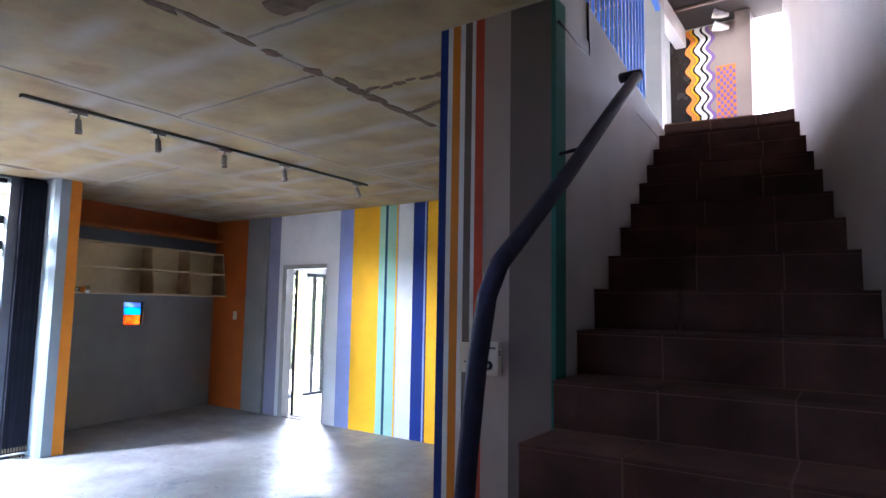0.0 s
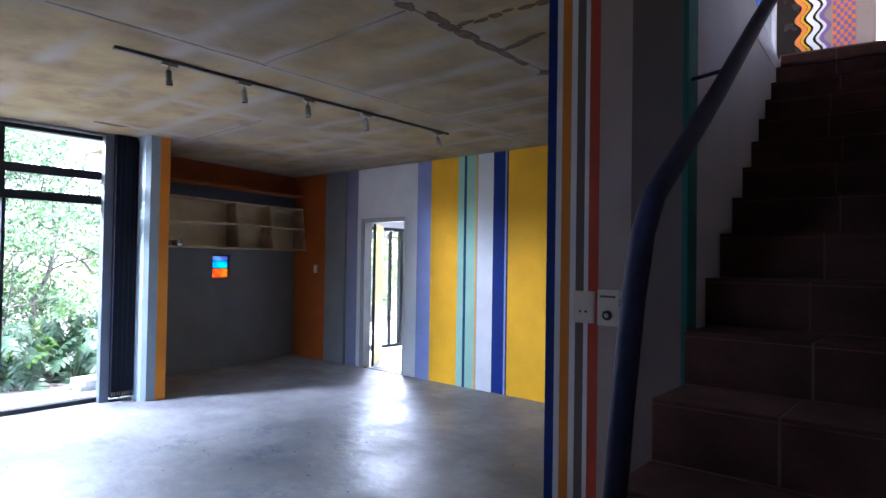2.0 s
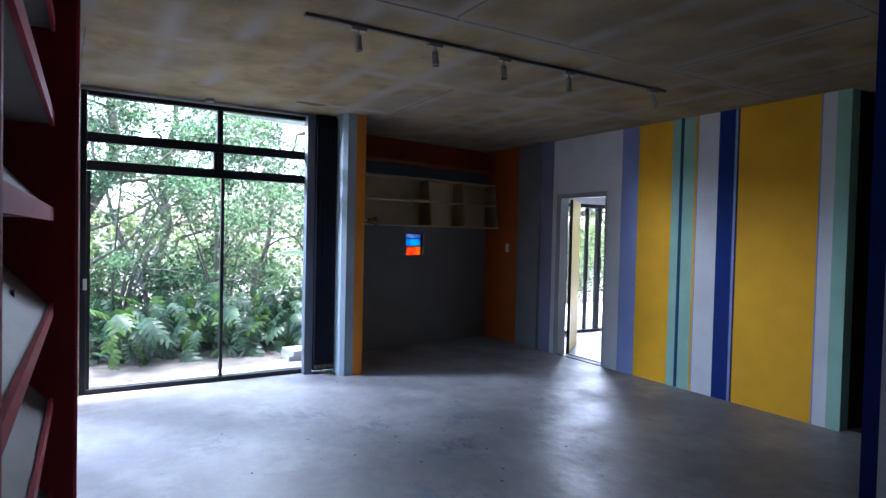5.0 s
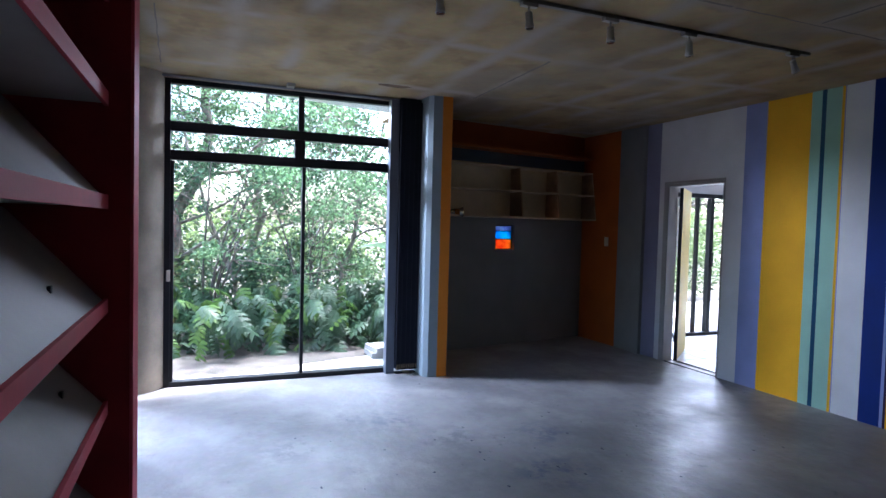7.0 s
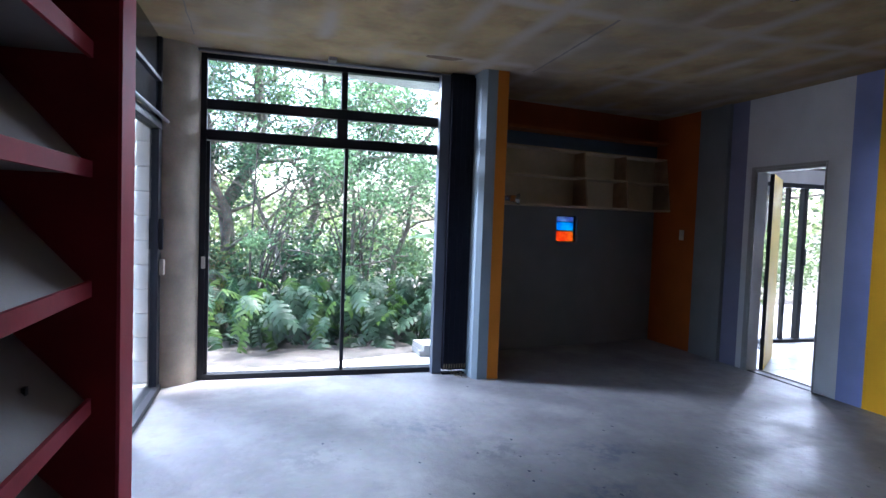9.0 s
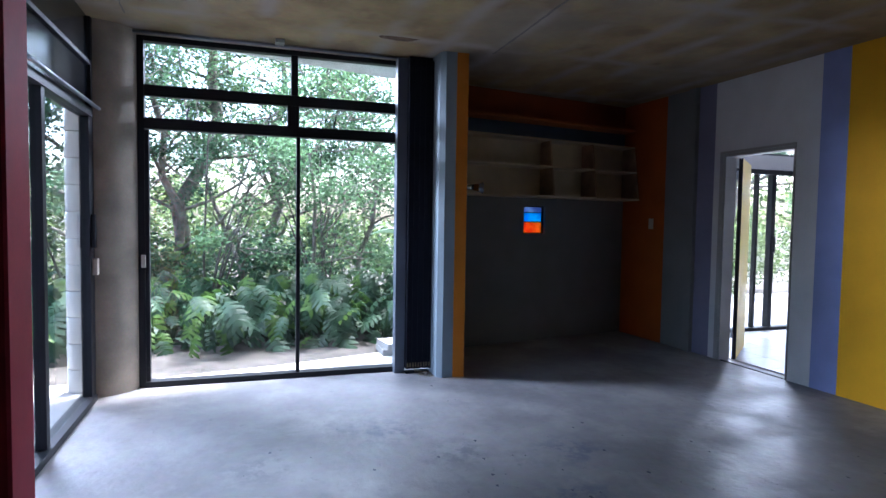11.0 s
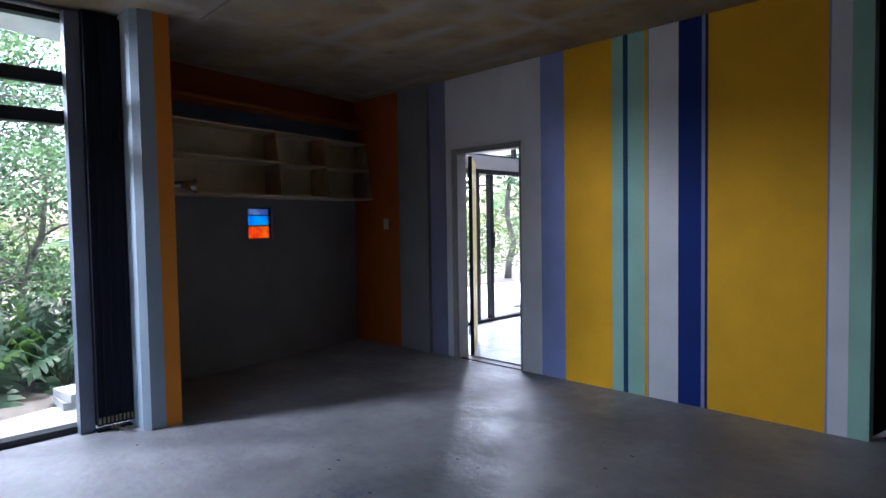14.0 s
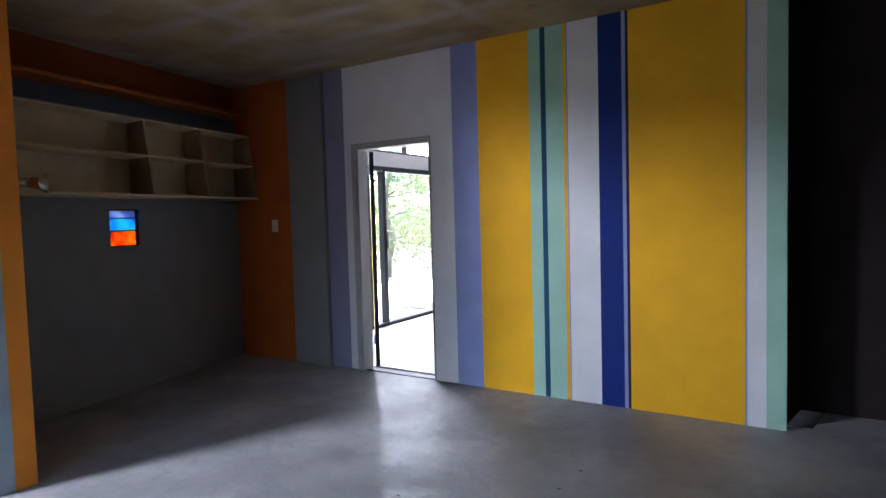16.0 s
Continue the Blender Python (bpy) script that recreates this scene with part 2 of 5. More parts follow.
def material_floor():
    m = material("polished_floor", (0.27, 0.265, 0.265), rough=0.36, var=0.16, scale=1.0, fine=14, bump=0.0, spec=0.22)
    n, l = m.node_tree.nodes, m.node_tree.links
    b = n["Principled BSDF"]
    col = b.inputs["Base Color"].links[0].from_socket
    geo = n.new("ShaderNodeNewGeometry")

    def noise(scale, detail=8, rough=0.65, shift=0.0):
        t = n.new("ShaderNodeTexNoise")
        t.inputs["Scale"].default_value = scale
        t.inputs["Detail"].default_value = detail
        t.inputs["Roughness"].default_value = rough
        mp = n.new("ShaderNodeMapping")
        mp.inputs["Location"].default_value = (scale + shift, 3 * scale, 0)
        l.new(geo.outputs["Position"], mp.inputs[0])
        l.new(mp.outputs[0], t.inputs["Vector"])
        return t.outputs["Fac"]

    def span(value, lo, hi, a, z):
        r = n.new("ShaderNodeMapRange")
        for key, v in (("From Min", lo), ("From Max", hi), ("To Min", a), ("To Max", z)):
            r.inputs[key].default_value = v
        l.new(value, r.inputs["Value"])
        return r.outputs[0]

    def over(fac, c):
        nonlocal col
        mx = n.new("ShaderNodeMix")
        mx.data_type = "RGBA"
        l.new(fac, mx.inputs["Factor"])
        l.new(col, mx.inputs[6])
        mx.inputs[7].default_value = (*c, 1)
        col = mx.outputs[2]

    # pale laitance, grey damp shadows and dark scuffs
    for scale, lo, hi, a, c in ((0.8, 0.46, 0.64, 0.7, (0.17, 0.168, 0.178)), (1.7, 0.50, 0.66, 0.6, (0.36, 0.35, 0.34)), (4.2, 0.56, 0.68, 0.55, (0.19, 0.19, 0.205)), (9.0, 0.62, 0.70, 0.5, (0.11, 0.115, 0.13))):
        over(span(noise(scale), lo, hi, 0.0, a), c)
    # blue paint stains where paint was spilt and wiped
    for x, y, r, c in ((-4.67, 2.80, 0.26, (0.10, 0.115, 0.16)), (-3.45, 3.52, 0.26, (0.085, 0.11, 0.19)), (-4.05, 3.80, 0.24, (0.10, 0.12, 0.18)), (-4.20, 3.15, 0.22, (0.12, 0.13, 0.15)), (-4.75, 2.64, 0.2, (0.13, 0.14, 0.16)), (-4.2, 4.95, 0.16, (0.09, 0.09, 0.10)), (-2.74, 3.0, 0.3, (0.10, 0.13, 0.2)), (-4.3, 2.0, 0.25, (0.17, 0.175, 0.19))):
        d = n.new("ShaderNodeVectorMath")
        d.operation = "DISTANCE"
        l.new(geo.outputs["Position"], d.inputs[0])
        d.inputs[1].default_value = (x, y, 0)
        k = n.new("ShaderNodeMath")
        k.operation = "MULTIPLY"
        l.new(span(d.outputs["Value"], r * 0.3, r * 1.3, 1.0, 0.0), k.inputs[0])
        l.new(span(noise(7.0, 6, 0.7, x), 0.46, 0.58, 0.0, 0.65), k.inputs[1])
        over(k.outputs[0], c)
    l.new(col, b.inputs["Base Color"])
    l.new(span(noise(2.6), 0.35, 0.65, 0.34, 0.6), b.inputs["Roughness"])
    # trowel marks: slow waves and fine grit
    bp = n.new("ShaderNodeBump")
    bp.inputs["Strength"].default_value = 0.5
    bp.inputs["Distance"].default_value = 0.012
    l.new(noise(9.0, 5, 0.55), bp.inputs["Height"])
    l.new(bp.outputs[0], b.inputs["Normal"])
    return m


def material_ceiling():
    """Board-marked concrete slab: ochre and grey patches, dark stains."""
    m = material("ceiling_concrete", (0.30, 0.21, 0.105), rough=0.85, var=0.2, scale=2.2, fine=18, bump=0.3, tint=(0.39, 0.295, 0.155))
    n, l = m.node_tree.nodes, m.node_tree.links
    b = n["Principled BSDF"]
    col = b.inputs["Base Color"].links[0].from_socket
    geo = n.new("ShaderNodeNewGeometry")
    for scale, lo, hi, c, a in ((0.9, 0.5, 0.62, (0.20, 0.185, 0.165), 0.55), (1.9, 0.6, 0.66, (0.17, 0.11, 0.07), 0.5)):
        t = n.new("ShaderNodeTexNoise")
        t.inputs["Scale"].default_value = scale
        t.inputs["Detail"].default_value = 7
        mp = n.new("ShaderNodeMapping")
        mp.inputs["Location"].default_value = (7 * scale, scale, 0)
        l.new(geo.outputs["Position"], mp.inputs[0])
        l.new(mp.outputs[0], t.inputs["Vector"])
        r = n.new("ShaderNodeMapRange")
        r.inputs["From Min"].default_value, r.inputs["From Max"].default_value = lo, hi
        r.inputs["To Max"].default_value = a
        l.new(t.outputs["Fac"], r.inputs["Value"])
        mx = n.new("ShaderNodeMix")
        mx.data_type = "RGBA"
        l.new(r.outputs[0], mx.inputs["Factor"])
        l.new(col, mx.inputs[6])
        mx.inputs[7].default_value = (*c, 1)
        col = mx.outputs[2]
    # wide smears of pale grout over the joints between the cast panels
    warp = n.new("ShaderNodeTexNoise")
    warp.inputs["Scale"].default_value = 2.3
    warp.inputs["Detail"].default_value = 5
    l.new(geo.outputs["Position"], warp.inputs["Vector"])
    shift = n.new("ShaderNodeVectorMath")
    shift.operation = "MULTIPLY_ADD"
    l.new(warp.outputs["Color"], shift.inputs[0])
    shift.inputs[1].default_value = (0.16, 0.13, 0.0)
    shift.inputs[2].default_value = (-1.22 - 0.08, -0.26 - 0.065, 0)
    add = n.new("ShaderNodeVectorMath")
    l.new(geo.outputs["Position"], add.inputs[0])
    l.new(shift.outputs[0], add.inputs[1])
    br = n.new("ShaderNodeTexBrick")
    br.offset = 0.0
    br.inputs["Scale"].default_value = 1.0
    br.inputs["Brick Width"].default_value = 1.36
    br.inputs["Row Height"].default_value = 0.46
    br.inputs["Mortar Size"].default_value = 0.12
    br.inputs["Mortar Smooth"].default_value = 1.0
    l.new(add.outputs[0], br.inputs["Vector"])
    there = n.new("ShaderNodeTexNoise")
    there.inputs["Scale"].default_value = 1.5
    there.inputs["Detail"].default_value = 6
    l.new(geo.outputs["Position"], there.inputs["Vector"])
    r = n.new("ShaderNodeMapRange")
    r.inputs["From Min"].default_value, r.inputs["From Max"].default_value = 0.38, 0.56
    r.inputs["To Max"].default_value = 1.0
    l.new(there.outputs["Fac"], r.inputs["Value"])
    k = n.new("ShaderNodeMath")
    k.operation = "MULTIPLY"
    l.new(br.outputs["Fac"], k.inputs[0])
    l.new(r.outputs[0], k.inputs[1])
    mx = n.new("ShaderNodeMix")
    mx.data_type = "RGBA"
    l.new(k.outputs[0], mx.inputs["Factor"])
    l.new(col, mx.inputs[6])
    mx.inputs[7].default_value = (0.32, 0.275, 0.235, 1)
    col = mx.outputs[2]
    l.new(col, b.inputs["Base Color"])
    return m


M["floor_concrete"] = material_floor()
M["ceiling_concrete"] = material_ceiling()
concrete_floor()


def ceiling():
    bm = bmesh.new()
    # slab west of the stairwell, then the strip over the dark passage
    prism(bm, [(-7.6, 3.53), (-6.32, 3.53), (-6.32, 0.72), (-0.12, 0.72), (-0.12, 2.966), (-0.67, 2.99), (-0.9, 11.3), (-2.2, 11.3), (-2.34, 6.6), (-7.6, 6.6)], H, 2.955)
    # smeared mortar joints between the cast panels, a few millimetres proud
    rnd = random.Random(4)

    def smear(p, q, width):
        along = Vector((q[0] - p[0], q[1] - p[1], 0))
        n = max(1, int(along.length / 0.09))
        side = Vector((-along.y, along.x, 0)).normalized()
        prev = None
        drop = rnd.uniform(0.001, 0.003)
        for i in range(n + 1):
            c = Vector((p[0], p[1], H)) + along * (i / n) + side * rnd.uniform(-0.004, 0.004)
            w = width * rnd.uniform(0.65, 1.25)
            cur = [bm.verts.new(c + side * w - Vector((0, 0, -0.001))), bm.verts.new(c + side * w * 0.8 - Vector((0, 0, drop))), bm.verts.new(c - side * w * 0.8 - Vector((0, 0, drop))), bm.verts.new(c - side * w - Vector((0, 0, -0.001)))]
            if prev:
                for k in range(3):
                    bm.faces.new((prev[k], prev[k + 1], cur[k + 1], cur[k])).material_index = 1
            prev = cur
    for x in (-1.50, -2.86):
        y = 0.85
        while y < (4.9 if x > -2 else 6.3):
            y2 = min(6.4, y + rnd.uniform(0.8, 1.4))
            smear((x, y), (x, y2 - 0.03), rnd.uniform(0.005, 0.012))
            y = y2
    for i, y in enumerate((1.18, 1.64, 2.08, 2.55, 3.01, 3.47, 3.93, 4.4, 4.86, 5.32, 5.8)):
        for x, x2, odds in ((-5.72, -4.26, 0.45), (-4.18, -2.9, 0.6), (-2.82, -1.54, 0.85), (-1.46, -0.72, 0.6)):
            if rnd.random() < odds * 0.25 and not (x > -2 and y > 4.5):
                smear((x, y + rnd.uniform(-0.03, 0.03)), (x2, y + rnd.uniform(-0.03, 0.03)), rnd.uniform(0.004, 0.011))
    return structure(part("ceiling", bm, ["ceiling_concrete", "ceiling_joint"]))


ceiling()


def wall_of(name, boxes, mats, kind="structure"):
    bm = bmesh.new()
    for b in boxes:
        box(bm, *b)
    ob = part(name, bm, mats)
    ob["kind"] = kind
    return ob


# striped wall with the doorway
Y = 6.46
DOOR = (-5.735, -4.93, 2.05)
stripes = [(-5.87, -4.71, 0), (-4.71, -4.47, 1), (-4.47, -4.03, 2), (-4.03, -3.935, 3), (-3.935, -3.895, 4), (-3.895, -3.76, 3), (-3.76, -3.735, 2), (-3.735, -3.725, 1), (-3.725, -3.50, 0), (-3.50, -3.335, 5),
           (-3.335, -3.31, 1), (-3.31, -3.29, 6), (-3.29, -2.57, 2), (-2.57, -2.557, 1), (-2.557, -2.45, 0), (-2.45, -2.34, 3)]
segs = []
for x0, x1, k in stripes:
    if k == 0 and x0 < -5:
        segs += [(x0, DOOR[0], Y, Y + 0.13, 0, H, 0), (DOOR[1], x1, Y, Y + 0.13, 0, H, 0), (DOOR[0], DOOR[1], Y, Y + 0.13, DOOR[2], H, 0)]
    else:
        segs.append((x0, x1, Y, Y + 0.13, 0, H, k))
north = new("wall_north")
north["kind"] = "structure"
for x0, x1, y0, y1, z0, z1, k in segs:
    block("painted_stripe", (x0, x1, y0, y1, z0, z1), ("white", "lavender", "yellow", "mint", "teal", "navy", "purple")[k], north)

# alcove: back wall with the small window, side walls, grey column
ALC = [(-6.80, 3.64), (-7.31, 6.40)]


def alc_x(y):
    return ALC[0][0] + (y - ALC[0][1]) * (ALC[1][0] - ALC[0][0]) / (ALC[1][1] - ALC[0][1])


def alcove_back():
    bm = bmesh.new()
    t = 0.18
    W = (4.915, 5.21, 1.22, 1.53)
    # the lower wall is grey, the top rust
    for y0, y1, z0, z1, mi in ((3.6, W[0], 0, 2.2, 0), (W[1], 6.42, 0, 2.2, 0), (W[0], W[1], 0, W[2], 0), (W[0], W[1], W[3], 2.2, 0), (3.6, 6.42, 2.2, 2.46, 1), (3.6, 6.42, 2.46, H, 2)):
        prism(bm, [(alc_x(y0), y0), (alc_x(y1), y1), (alc_x(y1) - t, y1), (alc_x(y0) - t, y0)], z0, z1, mi)
    return structure(part("wall_alcove", bm, ["blue_grey", "navy_grey", "rust"]))


M["navy_grey"] = material("navy_grey", (0.10, 0.14, 0.20), var=0.06)
alcove_back()


def alcove_side():
    bm = bmesh.new()
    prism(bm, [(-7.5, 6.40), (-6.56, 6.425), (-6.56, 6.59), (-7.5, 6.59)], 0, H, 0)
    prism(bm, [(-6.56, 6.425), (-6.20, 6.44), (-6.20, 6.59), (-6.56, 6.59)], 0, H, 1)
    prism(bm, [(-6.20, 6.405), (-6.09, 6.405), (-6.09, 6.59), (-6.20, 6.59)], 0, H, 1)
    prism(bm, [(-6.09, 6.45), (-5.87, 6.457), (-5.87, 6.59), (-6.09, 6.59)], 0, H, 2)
    return structure(part("wall_alcove_side", bm, ["alcove_orange_shaded", "blue_grey", "lavender_grey"]))


M["lavender_grey"] = material("lavender_grey", (0.2, 0.2, 0.3), var=0.06)
alcove_side()


def pier():
    bm = bmesh.new()
    prism(bm, [(-6.95, 3.52), (-5.83, 3.52), (-5.79, 3.56), (-5.79, 3.655), (-6.95, 3.655)], 0, H, 0)
    prism(bm, [(-6.95, 3.655), (-5.79, 3.655), (-5.79, 3.76), (-6.95, 3.76)], 0, H, 1)
    return structure(part("wall_pier", bm, ["pier_blue", "orange"]))


M["pier_blue"] = material("pier_blue", (0.23, 0.285, 0.32), var=0.06)
pier()


def round_column():
    bm = bmesh.new()
    pts = [(-5.931, 0.84), (-5.931, 0.91), (-5.95, 0.99), (-6.0, 1.07), (-6.06, 1.13), (-6.12, 1.165), (-6.22, 1.165), (-6.20, 1.04), (-6.12, 0.92), (-6.03, 0.85)]
    # round the inner face between the points
    arc, fine = pts[:7], []
    for i in range(6):
        a, p, q, c = (Vector(arc[max(i - 1, 0)]), Vector(arc[i]), Vector(arc[i + 1]), Vector(arc[min(i + 2, 6)]))
        for k in range(4):
            u = k / 4
            fine.append(tuple(0.5 * (2 * p + (q - a) * u + (2 * a - 5 * p + 4 * q - c) * u * u + (3 * p - a - 3 * q + c) * u ** 3)))
    prism(bm, fine + pts[6:], 0, H)
    bm.normal_update()
    for f in bm.faces:
        f.smooth = abs(f.normal.z) < 0.5
    for e in bm.edges:
        e.smooth = all(f.smooth for f in e.link_faces) and e.calc_face_angle(0.0) < 0.5
    ob = part("wall_corner_column", bm, "column_concrete")
    return structure(ob)


round_column()
# shaded head over the window and over the patio door
wall_of("wall_west_head", [(-6.30, -6.10, 1.165, 3.52, 2.74, H, 0)], ["column_concrete"])


def stair_walls():
    # the striped end of the stair wall and the white face along the flight
    names = ["navy", "white", "orange", "dark_grey", "red", "light_grey", "dark_grey", "green"]
    end = new("wall_stair_end")
    end["kind"] = "structure"
    for x0, x1, k in ((-0.67, -0.63, 0), (-0.63, -0.605, 1), (-0.605, -0.565, 2), (-0.565, -0.54, 1), (-0.54, -0.505, 3), (-0.505, -0.487, 1), (-0.487, -0.445, 4), (-0.445, -0.32, 5), (-0.32, -0.14, 6), (-0.14, -0.121, 7)):
        block("painted_stripe", (x0, x1, 2.966, 3.06, 0, H), names[k], end)
    bm = bmesh.new()
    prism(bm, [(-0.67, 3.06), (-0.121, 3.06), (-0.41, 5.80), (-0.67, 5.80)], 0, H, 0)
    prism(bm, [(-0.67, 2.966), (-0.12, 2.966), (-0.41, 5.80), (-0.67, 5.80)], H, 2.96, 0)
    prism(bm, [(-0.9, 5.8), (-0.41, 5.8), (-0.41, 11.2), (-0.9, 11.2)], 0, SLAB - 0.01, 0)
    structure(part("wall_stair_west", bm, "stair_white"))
    bm = bmesh.new()
    prism(bm, [(1.30, 1.2), (1.45, 1.2), (0.64, 5.8), (0.49, 5.8)], 0, 5.4)
    prism(bm, [(0.49, 5.8), (0.64, 5.8), (0.40, 8.3), (0.25, 8.3)], 0, 5.4)
    structure(part("wall_stair_east", bm, "stair_east"))


M["stair_east"] = material("stair_east_plaster", (0.36, 0.27, 0.215), var=0.08, scale=1.5)
stair_walls()

# rest of the shell: behind and beside the camera, the passage, the upper storey
# assumed walls out of view, dark brown to keep bounced light low
wall_of("wall_south", [(-3.66, -1.15, 0.53, 0.645, 0, H, 0), (-1.27, -1.15, -1.9, 0.53, 0, H, 0), (-1.27, 2.4, -2.02, -1.9, 0, 5.4, 0)], ["brown"])
wall_of("wall_east", [(2.4, 2.52, -2.02, 11.2, 0, 5.4, 0), (1.45, 2.4, 1.2, 1.32, 0, 5.4, 0)], ["brown"])


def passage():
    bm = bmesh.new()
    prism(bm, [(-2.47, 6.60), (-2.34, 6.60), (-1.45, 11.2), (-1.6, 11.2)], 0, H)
    # assumed cross wall, added to close the passage so it reads dark
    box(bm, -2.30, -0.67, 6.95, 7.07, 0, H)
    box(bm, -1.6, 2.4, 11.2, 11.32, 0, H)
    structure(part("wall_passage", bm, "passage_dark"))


# near-black, as the unlit passage's shade is put into the plaster colour
M["passage_dark"] = material("passage_shade_plaster", (0.028, 0.021, 0.022), var=0.1, rough=0.85, spec=0.05)
passage()

# upper storey
M["upper_wall"] = material("upper_plaster", (0.45, 0.44, 0.42), var=0.06)
M["upper_ceiling"] = material("upper_boards", (0.045, 0.04, 0.038), var=0.15, rough=0.7)
wall_of("floor_upper", [(-0.41, 0.5, 5.80, 8.3, SLAB - 0.2, SLAB - 0.003, 0)], ["tile_stair"])
# unseen west side, left open at y 5 to 7 for the added light
wall_of("wall_upper", [(-4.2, -0.05, 8.3, 8.42, SLAB, 5.4, 0), (-4.2, -4.08, 0.6, 5.0, SLAB, 5.4, 0), (-4.2, -4.08, 7.0, 8.3, SLAB, 5.4, 0), (-4.2, -4.08, 5.0, 7.0, SLAB, 3.7, 0), (-4.2, -0.12, 0.48, 0.6, SLAB, 5.4, 0), (-0.24, -0.12, -1.9, 0.48, SLAB - 0.26, 5.4, 0)], ["upper_wall"])
wall_of("ceiling_upper", [(-4.2, 2.52, -2.02, 8.42, 4.96, 5.08, 0), (-0.21, -0.052, 8.1, 8.299, 3.03, 4.955, 1)] + [(-4.0, 0.4, 6.2 + 0.5 * i, 6.23 + 0.5 * i, 4.935, 4.958, 1) for i in range(4)], ["upper_ceiling", "light_grey"])
wall_of("beam_upper", [(-0.9, -0.78, 2.9, 8.29, 4.74, 4.955, 0)], ["white"])
wall_of("wall_upper_post", [(-1.15, -0.72, 6.9, 7.05, SLAB, 4.955, 0)], ["upper_wall"])

# second room behind the door
bm = bmesh.new()
box(bm, -7.0, -2.6, 6.59, 11.2, -0.12, -0.012)
structure(part("floor_terrace_room", bm, "grout"))
wall_of("ceiling_terrace_room", [(-7.02, -2.5, 6.605, 11.3, 2.62, 2.74, 0)], ["white"])
wall_of("wall_terrace_room", [(-7.05, -2.5, 11.2, 11.32, 0, 2.62, 0), (-2.62, -2.5, 6.59, 11.2, 0, 2.62, 0), (-7.05, -6.2, 6.592, 6.72, 0, 2.62, 0)], ["white"])

# ---- stairs ----
RISE, TREAD = 0.1745, 0.2755


def step_left(k):
    return (-0.115 if k < 1 else -0.12 - 0.102 * (TREAD * k + 2.66 - 2.966)), 2.66 + TREAD * k


def step_z(k):
    return 1.11 + RISE * k if k >= 0 else 1.11 + 0.185 * k


def step_right(k):
    y = 2.72 + TREAD * k + 0.008 * k
    return 1.285 - 0.173 * (y - 1.2) + 0.012, y


def stairs():
    bm = bmesh.new()
    for k in range(-5, 12):
        (xa, ya), (xb, yb) = step_left(k), step_right(k)
        d = TREAD + 0.04 if k < 11 else 0.1
        prism(bm, [(xa, ya + 0.0025), (xb, yb + 0.0025), (xb, yb + d), (xa - (0.0 if k < 1 else 0.03), ya + d)], max(0.0, step_z(k) - 0.4), step_z(k) - 0.003, 0)
    st = structure(part("stairs", bm, "grout"))
    # slate tiles: risers and treads
    rnd = random.Random(2)
    for k in range(-5, 12):
        (xa, ya), (xb, yb) = step_left(k), step_right(k)
        z1 = step_z(k)
        rise = (RISE if k > 0 else 0.185)
        n = 3
        shift = rnd.uniform(-0.06, 0.06)
        cuts = [0.0, 0.345 + shift, 0.70 + shift * 0.6, 1.0]
        for i in range(n):
            u0, u1 = cuts[i] + (0.0035 if i else 0), cuts[i + 1] - (0.0035 if i < 2 else 0)
            p = lambda u, dy: (xa + (xb - xa) * u, ya + (yb - ya) * u + dy)
            bm = bmesh.new()
            prism(bm, [p(u0, 0.0), p(u1, 0.0), p(u1, 0.0118), p(u0, 0.0118)], z1 - rise + 0.004, z1 - 0.016)
            part("riser_tile", bm, "tile_stair", st)
            if k < 11:
                bm = bmesh.new()
                j = rnd.uniform(0, 0.002)
                prism(bm, [p(u0, -0.003), p(u1, -0.003), p(u1, TREAD - 0.004), p(u0, TREAD - 0.004)], z1 - 0.0118, z1 + j)
                part("tread_tile", bm, "tile_stair", st)


stairs()


def handrail():
    t = thing("handrail", (0.05, 2.13, 0.75), "dark steel pipe handrail with chipped paint along the stairs", "handrail")
    o = Vector((0.05, 2.13, 0.75))
    pts = [(0.018, 2.08, 0.76), (0.041, 2.10, 1.2), (0.058, 2.112, 1.43), (0.068, 2.135, 1.575), (0.066, 2.20, 1.66), (0.060, 2.34, 1.752), (0.051, 2.692, 1.999), (0.039, 3.192, 2.371), (0.034, 3.49, 2.587)]
    bm = bmesh.new()
    tube(bm, [Vector(p) - o for p in pts], 0.025, 14)
    part("pipe", bm, "rail_metal", t)
    bm = bmesh.new()
    tube(bm, [Vector((0.05, 3.50, 2.60)) - o, Vector((0.0, 3.51, 2.605)) - o, Vector((-0.045, 3.515, 2.605)) - o], 0.0235, 12)
    part("end_bend", bm, "rail_metal", t)
    bm = bmesh.new()
    q = Vector((0.042, 2.94, 2.18)) - o
    tube(bm, [q, q + Vector((-0.03, 0.01, -0.035)), q + Vector((-0.165, 0.06, -0.035))], 0.007, 8)
    part("bracket", bm, "rail_metal", t)


handrail()


